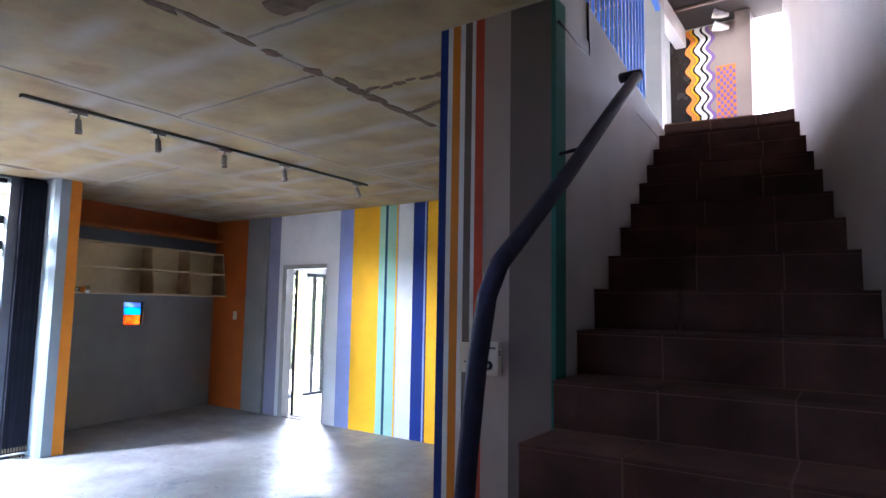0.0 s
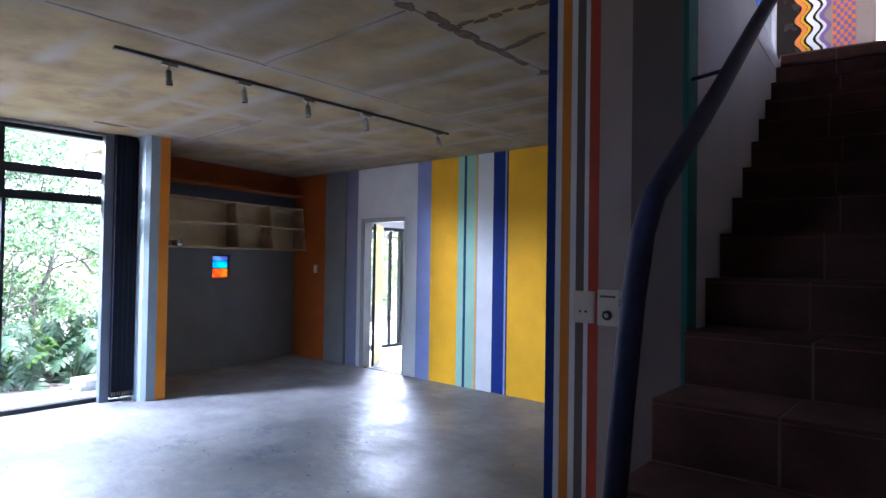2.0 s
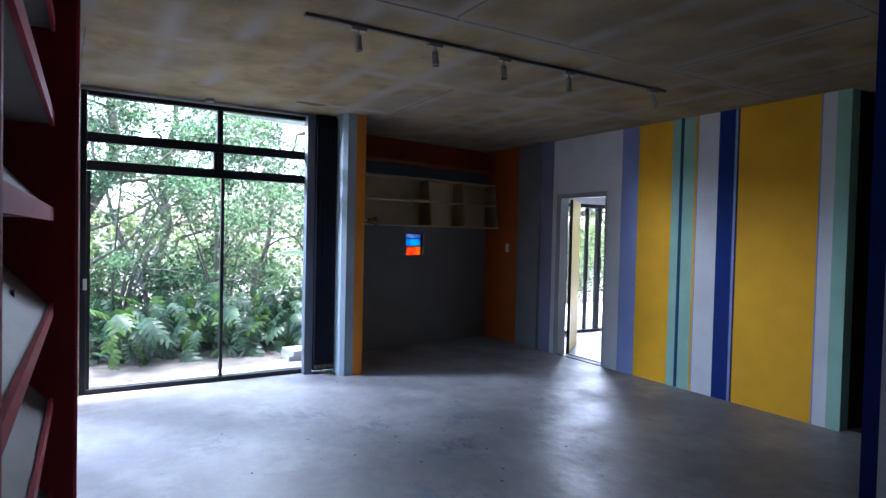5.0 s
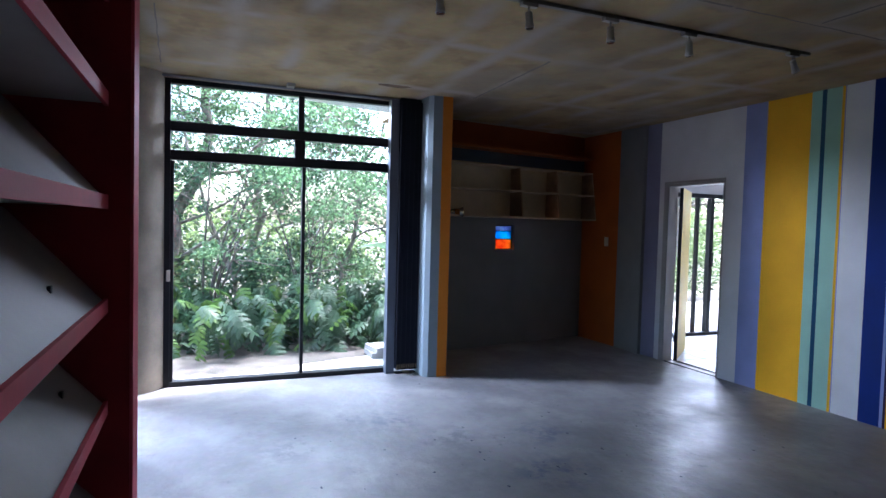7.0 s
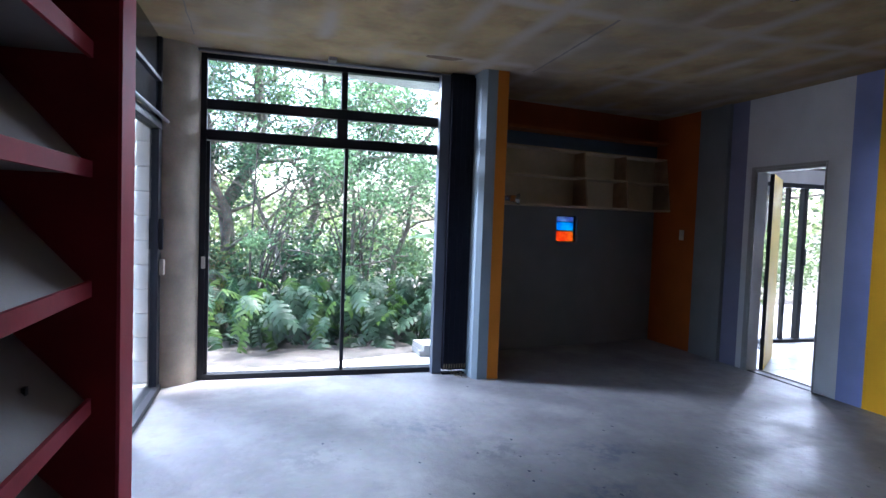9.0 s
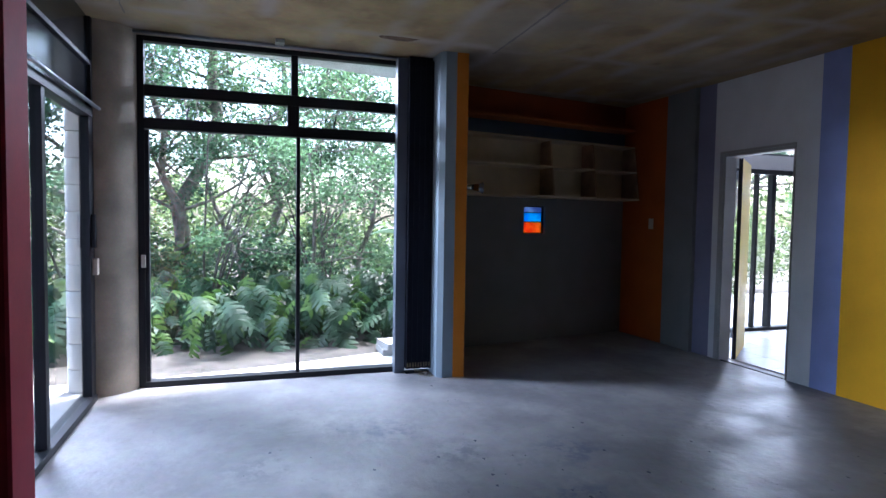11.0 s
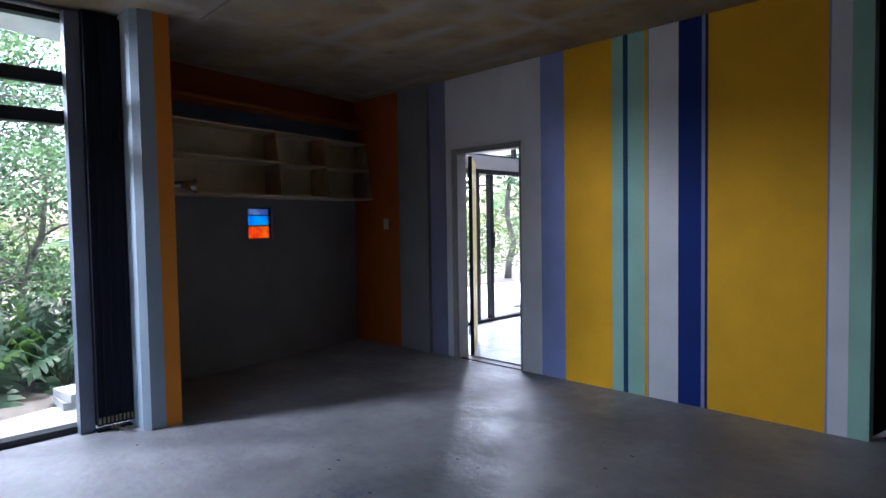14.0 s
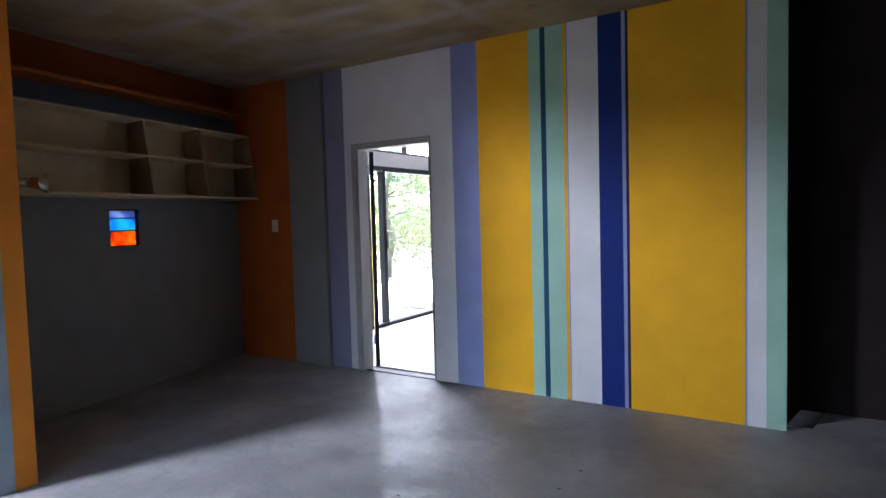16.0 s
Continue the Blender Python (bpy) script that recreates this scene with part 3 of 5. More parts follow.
def guard_rail():
    t = thing("guard_railing", (-0.3, 4.4, 2.96), "blue metal railing of thin bars on the upper floor edge", "railing")
    bar = None
    x_at = lambda y: -0.16 - 0.102 * (y - 2.966)
    for i in range(17):
        y = 3.36 + i * 0.105
        bm = bmesh.new()
        box(bm, -0.007, 0.007, -0.007, 0.007, 0, 1.05)
        ob = part("bar", bm, "blue_paint", t, at=Matrix.Translation((x_at(y) + 0.3, y - 4.4, 0)))
        ob.data = bar or ob.data
        bar = bar or ob.data
    bm = bmesh.new()
    prism(bm, [(x_at(3.15) + 0.28, -1.25), (x_at(3.15) + 0.32, -1.25), (x_at(5.8) + 0.32, 1.35), (x_at(5.8) + 0.28, 1.35)], 1.05, 1.09)
    part("top_rail", bm, "blue_paint", t)


guard_rail()


def conduit():
    t = thing("cable", (-0.12, 3.2, 2.69), "thin black cable pinned along the top of the stair wall", "cable")
    x_at = lambda y: -0.119 - 0.102 * (y - 2.966) + 0.004
    bm = bmesh.new()
    tube(bm, [(x_at(y) + 0.12, y - 3.2, z - 2.69) for y, z in ((2.98, 2.675), (3.2, 2.685), (3.42, 2.70), (3.425, 2.72), (3.41, 2.955))], 0.006, 6)
    part("run", bm, "black_metal", t)
    # thin grey line of the wall joint, added as a fine rod
    bm = bmesh.new()
    tube(bm, [(x_at(y) + 0.1175, y - 3.2, z - 2.69) for y, z in ((3.44, 2.70), (5.4, 2.83))], 0.002, 4)
    part("joint_line", bm, "dark_grey", t)


conduit()

# ---- west window ----
def west_window():
    WX = -6.167
    w = thing("window_1", (WX, 2.25, 0), "black steel framed full height sliding window onto the garden", "window")
    w["kind"] = "structure"
    def bar(name, y0, y1, z0, z1, x0=-0.03, x1=0.03, mat="black_metal", label=""):
        bm = bmesh.new()
        box(bm, x0, x1, y0 - 2.25, y1 - 2.25, z0, z1)
        return part(name, bm, mat, w, label, bevel=0.003)
    bar("frame_left", 1.166, 1.215, 0, 2.74, -0.05, 0.035)
    bar("sash_left", 1.2155, 1.245, 0.045, 2.02)
    bar("frame_right", 3.25, 3.30, 0, 2.74, -0.05, 0.030)
    bar("frame_top", 1.2155, 3.2495, 2.70, 2.74, -0.05, 0.035)
    bar("sill_track", 1.2155, 3.2495, 0.0, 0.044, -0.06, 0.05)
    bar("transom_upper", 1.2155, 3.2495, 2.285, 2.37, -0.035, 0.03)
    bar("transom_lower", 1.2155, 3.2495, 2.03, 2.115, -0.05, 0.045)
    bar("mullion_top", 2.32, 2.375, 2.371, 2.699)
    bar("mullion_vent", 2.29, 2.385, 2.116, 2.284)
    bar("mullion_low", 2.365, 2.395, 0.045, 2.029)
    for y in (1.52, 2.14, 2.67):
        bm = bmesh.new()
        tube(bm, [(0.03, y - 2.25, 2.12), (0.06, y - 2.25 + 0.005, 2.16), (0.05, y - 2.25 + 0.02, 2.215)], 0.006, 6)
        part("stay", bm, "black_metal", w)
    for n, (y0, y1, z0, z1) in enumerate(((1.215, 2.32, 2.37, 2.70), (2.375, 3.25, 2.37, 2.70), (1.215, 2.29, 2.115, 2.285), (2.385, 3.25, 2.115, 2.285), (1.245, 2.365, 0.044, 2.03), (2.395, 3.25, 0.044, 2.03))):
        bm = bmesh.new()
        box(bm, -0.004, 0.002, y0 - 2.25, y1 - 2.25, z0, z1)
        p = part("pane", bm, "glass", w)
        p.visible_shadow = False
    bm = bmesh.new()
    box(bm, 0.036, 0.06, 1.19 - 2.25, 1.22 - 2.25, 0.95, 1.05)
    part("latch", bm, "plastic_white", w, "small cream plastic latch", bevel=0.004)
    bm = bmesh.new()
    tube(bm, [(0.075, 1.13 - 2.25, 2.752), (0.075, 3.5 - 2.25, 2.752)], 0.012, 8)
    part("curtain_rail", bm, "grey_metal", w)


west_window()


M["grille_black"] = material("grille_black", (0.010, 0.011, 0.018), var=0.15, rough=0.75, spec=0.12, bump=0.05)


def security_grille():
    t = thing("folding_security_grille", (-6.04, 3.40, 0), "black folding steel security grille stacked beside the blue pier", "grille")
    for i in range(9):
        y = -0.092 + i * 0.0245
        x = 0.0 if i % 2 else 0.005
        bm = bmesh.new()
        box(bm, x - 0.05, x + 0.045, y - 0.0118, y + 0.0118, 0.045, 2.73)
        part("upright", bm, "grille_black", t)
        bm = bmesh.new()
        box(bm, x + 0.0455, x + 0.051, y - 0.006, y + 0.006, 0.06, 0.10)
        part("runner", bm, "dead_leaf", t)
        if i % 3 == 1:
            for z in (0.45, 1.25, 2.05):
                bm = bmesh.new()
                box(bm, x + 0.0455, x + 0.05, y - 0.010, y + 0.030, z, z + 0.022)
                part("lattice_link", bm, "grille_black", t)
    for z0, z1, n in ((0.0, 0.012, "bottom_track"), (2.731, 2.759, "top_track")):
        bm = bmesh.new()
        box(bm, -0.045, 0.03, -0.10, 0.11, z0, z1)
        part(n, bm, "grille_black", t)
    bm = bmesh.new()
    box(bm, -0.09, 0.0, -0.195, -0.109, 0.0, 2.74)
    part("outer_post", bm, "grey_post", t, "flat dark grey steel post")
    bm = bmesh.new()
    box(bm, 0.048, 0.075, 0.085, 0.105, 1.93, 2.06)
    part("latch", bm, "grille_black", t, bevel=0.004)


M["dead_leaf"] = material("dead_leaf", (0.22, 0.17, 0.10), var=0.3, island=0.4, rough=0.8, bump=0)
M["grey_post"] = material("grey_post", (0.10, 0.115, 0.145), var=0.1, rough=0.5)
security_grille()


def patio_door():
    t = thing("door_patio", (-4.8, 0.88, 0), "black framed glass patio door under a black panel", "door")
    t["kind"] = "structure"
    def bar(name, x0, x1, z0, z1, y0=-0.03, y1=0.03, mat="black_metal", label=""):
        bm = bmesh.new()
        box(bm, x0 + 4.8, x1 + 4.8, y0, y1, z0, z1)
        return part(name, bm, mat, t, label, bevel=0.003)
    bar("frame_west", -5.93, -5.875, 0, 2.765, -0.05, 0.03)
    bar("frame_east", -3.71, -3.66, 0, 2.765, -0.05, 0.03)
    bar("threshold", -5.8745, -3.7105, 0, 0.045, -0.06, 0.05)
    bar("stile_west", -5.8745, -5.80, 0.046, 2.05)
    bar("stile_middle", -4.83, -4.77, 0.046, 2.05)
    bar("head", -5.8745, -3.7105, 2.051, 2.11, -0.05, 0.04)
    bar("panel_upper", -5.8745, -3.7105, 2.111, 2.42, -0.02, 0.01, "black_gloss")
    bar("panel_rail", -5.8745, -3.7105, 2.421, 2.45, -0.03, 0.03)
    bar("panel_top", -5.8745, -3.7105, 2.451, 2.765, -0.02, 0.01, "black_gloss")
    for x0, x1 in ((-5.80, -4.83), (-4.77, -3.71)):
        bm = bmesh.new()
        box(bm, x0 + 4.8, x1 + 4.8, -0.003, 0.003, 0.046, 2.05)
        p = part("pane", bm, "glass", t)
        p.visible_shadow = False
    bm = bmesh.new()
    tube(bm, [(-5.90 + 4.8, 0.075, 2.12), (-3.7 + 4.8, 0.075, 2.12)], 0.013, 10)
    part("curtain_rail", bm, "grey_metal", t, "pale metal curtain rail")
    bm = bmesh.new()
    box(bm, -5.86 + 4.8, -5.82 + 4.8, 0.031, 0.06, 1.12, 1.36)
    part("handle", bm, "black_metal", t, bevel=0.005)
    bm = bmesh.new()
    box(bm, -5.905 + 4.8, -5.845 + 4.8, 0.031, 0.065, 0.92, 1.04)
    part("padlock", bm, "plastic_white", t, "pale metal padlock", bevel=0.006)


patio_door()

# small glass window in the alcove
def alcove_window():
    ang = math.degrees(math.atan2(-(ALC[1][0] - ALC[0][0]), ALC[1][1] - ALC[0][1]))
    t = thing("window_2", pose(alc_x(5.06) - 0.055, 5.062, 1.375, 0, 0, ang), "small square window of blue and orange glass strips", "window")
    t["kind"] = "structure"
    for n, y0, y1, z0, z1 in (("frame_left", -0.1465, -0.127, -0.155, 0.155), ("frame_right", 0.127, 0.1465, -0.155, 0.155), ("frame_top", -0.1265, 0.1265, 0.145, 0.155), ("frame_bottom", -0.1265, 0.1265, -0.155, -0.145),
                              ("glazing_bar", -0.1265, 0.1265, 0.078, 0.086), ("glazing_bar", -0.1265, 0.1265, -0.026, -0.018)):
        bm = bmesh.new()
        box(bm, -0.012, 0.012, y0, y1, z0, z1)
        part(n, bm, "black_metal", t)
    for z0, z1, m, lab in ((0.086, 0.145, "glass_violet", "pale violet glass"), (-0.018, 0.078, "glass_cyan", "bright blue glass"), (-0.145, -0.026, "glass_orange", "orange glass")):
        bm = bmesh.new()
        box(bm, -0.003, 0.003, -0.127, 0.127, z0, z1)
        part("pane", bm, m, t, lab)


alcove_window()


# ---- shelf units ----
def wall_shelf():
    y0, y1 = 3.77, 6.385
    t = thing("wall_shelf", (alc_x(5.1), 5.1, 1.62), "empty cream wooden wall shelf with a slanted front", "shelf")
    o = Vector((alc_x(5.1), 5.1, 1.62))
    def plate(name, ya, yb, za, zb, da, db, mat="shelf_cream"):
        """A board from ya to yb, between heights, reaching depth da at the bottom, db at the top."""
        bm = bmesh.new()
        vs = []
        for z, d in ((za, da), (zb, db)):
            for y in (ya, yb):
                for dd in (0.003, d):
                    vs.append(bm.verts.new(Vector((alc_x(y) + dd, y, z)) - o))
        for f in ((0, 1, 3, 2), (4, 6, 7, 5), (0, 4, 5, 1), (2, 3, 7, 6), (0, 2, 6, 4), (1, 5, 7, 3)):
            bm.faces.new([vs[i] for i in f])
        part(name, bm, mat, t, bevel=0.0015)
    depth = lambda z: 0.345 - (z - 1.62) / 0.64 * 0.11
    plate("bottom_board", y0, y1, 1.62, 1.64, depth(1.62), depth(1.64))
    plate("middle_board", y0, y1, 1.945, 1.963, depth(1.945), depth(1.963))
    plate("top_board", y0, y1, 2.245, 2.263, depth(2.245), depth(2.263))
    for y in (y0 + 0.001, 5.12, 5.72, y1 - 0.019):
        for za, zb in ((1.6405, 1.9445), (1.9635, 2.2445)):
            plate("divider", y, y + 0.018, za, zb, depth(za) - 0.002, depth(zb) - 0.002, "shelf_wood")
    bm = bmesh.new()
    prism(bm, [(alc_x(y0) + 0.004 - o.x, y0 - 5.1), (alc_x(y0) + 0.009 - o.x, y0 - 5.1), (alc_x(y1) + 0.009 - o.x, y1 - 5.1), (alc_x(y1) + 0.004 - o.x, y1 - 5.1)], 0.02, 0.64)
    part("back_board", bm, "shelf_cream", t)
    # ledge above
    t2 = thing("ledge_shelf", (alc_x(5.1), 5.1, 2.44), "long plain rust painted ledge board high on the alcove wall", "shelf")
    bm = bmesh.new()
    prism(bm, [(alc_x(y0) + 0.002 - o.x, y0 - 5.1), (alc_x(y0) + 0.24 - o.x, y0 - 5.1), (alc_x(y1) + 0.24 - o.x, y1 - 5.1), (alc_x(y1) + 0.002 - o.x, y1 - 5.1)], 0, 0.03)
    part("board", bm, "ledge_rust", t2, bevel=0.003)


wall_shelf()


def red_shelf():
    """Display rack: red side, red-edged shelves with sloping grey boards."""
    x0, x1 = -3.64, -1.15
    t = thing("display_rack", (x0, 0.745, 0), "tall dark red display rack with pink edges and grey boards", "shelf")
    def b(name, xa, xb, ya, yb, za, zb, mats, bevel=0.002):
        bm = bmesh.new()
        box(bm, xa - x0, xb - x0, ya - 0.745, yb - 0.745, za, zb)
        return part(name, bm, mats, t, bevel=bevel)
    b("side_panel", x0, x0 + 0.23, 0.65, 1.165, 0.0, 2.765, "red_paint")
    b("side_edge", x0, x0 + 0.23, 1.1655, 1.18, 0.0, 2.765, "red_edge")
    b("side_panel", x1 - 0.04, x1, 0.65, 1.09, 0.0, 2.765, "red_paint")
    b("back_panel", x0 + 0.2305, x1 - 0.0405, 0.65, 0.662, 0.0, 2.765, "red_paint")
    for z in RACK_LEVELS:
        b("shelf_board", x0 + 0.2305, x1 - 0.0405, 0.663, 1.06, z - 0.04, z, "board_grey")
        b("shelf_edge", x0 + 0.2305, x1 - 0.0405, 1.0605, 1.078, z - 0.052, z + 0.012, "red_edge")
        # display board leaning from the front edge back to the shelf above
        bm = bmesh.new()
        top = min(z + 0.415, 2.75)
        ya, xl, xr = 1.058 - 0.745, 0.231, x1 - x0 - 0.041
        yb = ya - 0.375 * (top - z) / 0.415
        quad = [Vector(v) for v in ((xl, ya, z + 0.001), (xr, ya, z + 0.001), (xr, yb, top), (xl, yb, top))]
        vs = [bm.verts.new(v) for v in quad] + [bm.verts.new(v - Vector((0, 0.012, 0.0))) for v in quad]
        for f in ((0, 1, 2, 3), (7, 6, 5, 4), (0, 4, 5, 1), (1, 5, 6, 2), (2, 6, 7, 3), (3, 7, 4, 0)):
            bm.faces.new([vs[i] for i in f])
        part("sloping_board", bm, "board_grey", t)


RACK_LEVELS = (0.19, 0.66, 1.13, 1.60, 2.06, 2.52)
red_shelf()


# ---- ceiling track and fittings ----
def track_light():
    t = thing("ceiling_track_light", (-3.26, 3.83, H), "grey ceiling track with five small spotlights", "lamp")
    bm = bmesh.new()
    box(bm, -0.018, 0.018, -1.56, 1.52, -0.022, -0.001)
    part("track", bm, "track_grey", t, bevel=0.003)
    for i, (y, yaw, tilt) in enumerate(((2.60, 0, 4), (3.13, 20, 8), (3.68, -15, 3), (4.28, 40, 25), (5.20, 10, 35))):
        bm = bmesh.new()
        box(bm, -0.017, 0.017, y - 3.83 - 0.05, y - 3.83 + 0.05, -0.042, -0.0225)
        sp = part("spotlight", bm, "plastic_grey", t, bevel=0.003)
        bm = bmesh.new()
        tube(bm, [(0, y - 3.83, -0.043), (0, y - 3.83, -0.07)], 0.006, 8)
        part("stem", bm, "plastic_grey", sp)
        m = Matrix.Translation((0, y - 3.83, -0.07)) @ pose(0, 0, 0, tilt, 0, yaw)
        bm = bmesh.new()
        tube(bm, [m @ Vector((0, 0, 0)), m @ Vector((0, 0, -0.055)), m @ Vector((0, 0, -0.085))], [0.019, 0.021, 0.027], 16)
        part("head", bm, "plastic_grey", sp)
        bm = bmesh.new()
        tube(bm, [m @ Vector((0, 0, -0.0855)), m @ Vector((0, 0, -0.092))], [0.023, 0.021], 16)
        part("bulb", bm, "chrome", sp)


track_light()


def wall_plate(name, at, w, h, d, mat, label, category, extra=None):
    t = thing(name, at, label, category)
    bm = bmesh.new()
    box(bm, -w / 2, w / 2, -d, 0, -h / 2, h / 2)
    part("plate", bm, mat, t, bevel=0.003)
    if extra:
        extra(t)
    return t


def socket_bits(t):
    for x in (-0.012, 0.012):
        bm = bmesh.new()
        box(bm, x - 0.003, x + 0.003, -0.0165, -0.0125, -0.02, -0.012)
        part("pin_hole", bm, "black_metal", t)
    bm = bmesh.new()
    box(bm, 0.012, 0.028, -0.0185, -0.0125, 0.01, 0.035)
    part("rocker", bm, "plastic_white", t, bevel=0.002)


def dial_bits(t):
    bm = bmesh.new()
    box(bm, -0.030, 0.030, -0.0335, -0.0305, 0.038, 0.046)
    part("scale_bar", bm, "dark_grey", t)
    for z in (0.026, 0.014):
        bm = bmesh.new()
        box(bm, 0.038, 0.0415, -0.028, -0.006, z, z + 0.005)
        part("vent_slot", bm, "dark_grey", t)
    bm = bmesh.new()
    tube(bm, [(0.0, -0.0305, -0.026), (0.0, -0.042, -0.026)], [0.018, 0.0165], 20)
    k = part("knob", bm, "black_metal", t)
    bm = bmesh.new()
    tube(bm, [(0.0, -0.0422, -0.026), (0.0, -0.0435, -0.026)], [0.009, 0.008], 12)
    part("cap", bm, "plastic_grey", k)


wall_plate("wall_socket", (-0.50, 2.9655, 1.342), 0.085, 0.12, 0.012, "plastic_white", "worn white plastic wall socket on the striped wall end", "socket", socket_bits)
wall_plate("thermostat", (-0.392, 2.9655, 1.345), 0.082, 0.13, 0.03, "plastic_white", "cream box thermostat with a black dial on the striped wall end", "thermostat", dial_bits)
wall_plate("light_switch", (-6.77, 6.417, 1.35), 0.075, 0.12, 0.01, "plastic_white", "white plastic light switch on the orange wall", "switch", lambda t: part("rocker", (lambda b: (box(b, -0.012, 0.012, -0.0145, -0.0105, -0.02, 0.02), b)[1])(bmesh.new()), "plastic_white", t))


def clamp_lamp():
    t = thing("clamp_spotlight", (-6.05, 3.765, 1.625), "small chrome clamp spotlight on the orange pier", "lamp")
    bm = bmesh.new()
    tube(bm, [(0, 0, 0.03), (0, 0.02, 0.03)], 0.03, 16)
    part("base", bm, "grey_metal", t)
    bm = bmesh.new()
    tube(bm, [(0, 0.021, 0.03), (0.01, 0.15, 0.035)], [0.02, 0.026], 14)
    part("arm", bm, "chrome", t)
    bm = bmesh.new()
    tube(bm, [(0.01, 0.151, 0.035), (0.02, 0.20, 0.03), (0.025, 0.235, 0.03)], [0.03, 0.036, 0.055], 16)
    part("head", bm, "chrome", t)


clamp_lamp()


# ---- inner door ----
def door_1():
    fr = thing("door_1", ((DOOR[0] + DOOR[1]) / 2, Y, 0), "white steel door frame with an open yellow door", "door")
    fr["kind"] = "structure"
    cx = (DOOR[0] + DOOR[1]) / 2
    w = (DOOR[1] - DOOR[0]) / 2
    for n, a, b, z0, z1 in (("jamb", -w, -w + 0.03, 0, 2.02), ("jamb", w - 0.012, w, 0, 2.02), ("head", -w, w, 2.0205, 2.05)):
        bm = bmesh.new()
        box(bm, a, b, -0.012, 0.12, z0, z1)
        part(n, bm, "frame_white", fr, bevel=0.003)
    for n, a, b, z0, z1 in (("architrave", -w - 0.045, -w - 0.002, 0, 2.052), ("architrave_top", -w - 0.045, w + 0.006, 2.0525, 2.075)):
        bm = bmesh.new()
        box(bm, a, b, -0.016, -0.001, z0, z1)
        part(n, bm, "frame_white", fr, bevel=0.003)
    bm = bmesh.new()
    box(bm, -w + 0.031, w - 0.013, 0.0, 0.03, 0.0005, 0.006)
    part("threshold", bm, "black_metal", fr)
    leaf = new("door_leaf")
    leaf.parent = fr
    leaf.matrix_basis = pose(-w + 0.045, 0.135, 0, 0, 0, 129.2)
    bm = bmesh.new()
    box(bm, 0.0, 0.80, -0.038, 0.0, 0.008, 2.01)
    panel = part("leaf", bm, ["door_yellow"], leaf, "bright yellow painted flush door leaf", bevel=0.002)
    # black strip that paints the shade on the yellow leaf's hinge edge
    bm = bmesh.new()
    box(bm, -0.006, -0.0005, -0.038, 0.0, 0.008, 2.01)
    part("leaf_edge_shade", bm, "black_metal", leaf)
    for z in (0.22, 1.80):
        bm = bmesh.new()
        tube(bm, [(-0.012, 0.008, z), (-0.012, 0.008, z + 0.09)], 0.008, 10)
        part("hinge", bm, "grey_metal", leaf)
    bm = bmesh.new()
    tube(bm, [(0.74, 0.001, 1.02), (0.74, 0.05, 1.02), (0.64, 0.055, 1.02)], 0.009, 10)
    part("door_handle", bm, "chrome", leaf)


M["frame_white"] = material("frame_white", (0.34, 0.335, 0.33), var=0.06, rough=0.5)
M["door_yellow"] = material("door_yellow", (0.62, 0.43, 0.04), var=0.05, rough=0.45)
door_1()


def terrace_door():
    X = -6.95
    t = thing("door_terrace", (X, 9.1, 0), "black framed sliding glass terrace door under a white beam", "door")
    t["kind"] = "structure"
    def bar(name, y0, y1, z0, z1, x0=-0.03, x1=0.03, mat="black_metal"):
        bm = bmesh.new()
        box(bm, x0, x1, y0 - 9.1, y1 - 9.1, z0, z1)
        return part(name, bm, mat, t, bevel=0.003)
    bar("frame_side", 6.73, 6.79, 0, 2.06)
    bar("frame_side", 11.14, 11.19, 0, 2.06)
    bar("threshold", 6.7905, 11.1395, 0.0, 0.04, -0.06, 0.05)
    bar("head", 6.7905, 11.1395, 2.0, 2.06, -0.05, 0.05)
    bar("beam", 6.73, 11.19, 2.0605, 2.24, -0.06, 0.06, "frame_white")
    bar("top_rail", 6.73, 11.19, 2.2405, 2.27, -0.02, 0.02)
    bar("sash_stile", 8.12, 8.155, 0.041, 1.999)
    bar("sash_stile", 8.36, 8.425, 0.041, 1.999, -0.04, 0.04)
    bar("sash_stile", 9.75, 9.80, 0.041, 1.999)
    bar("mullion_top", 8.9, 8.95, 2.2705, 2.619)
    bm = bmesh.new()
    box(bm, 0.041, 0.075, 8.38 - 9.1, 8.41 - 9.1, 1.0, 1.22)
    part("handle", bm, "black_metal", t, bevel=0.004)
    for y0, y1, z0, z1 in ((6.79, 8.12, 0.04, 2.0), (8.425, 9.75, 0.04, 2.0), (9.80, 11.14, 0.04, 2.0), (8.155, 8.36, 0.04, 2.0)):
        bm = bmesh.new()
        box(bm, -0.003, 0.003, y0 - 9.1, y1 - 9.1, z0, z1)
        p = part("pane", bm, "glass", t)
        p.visible_shadow = False


terrace_door()


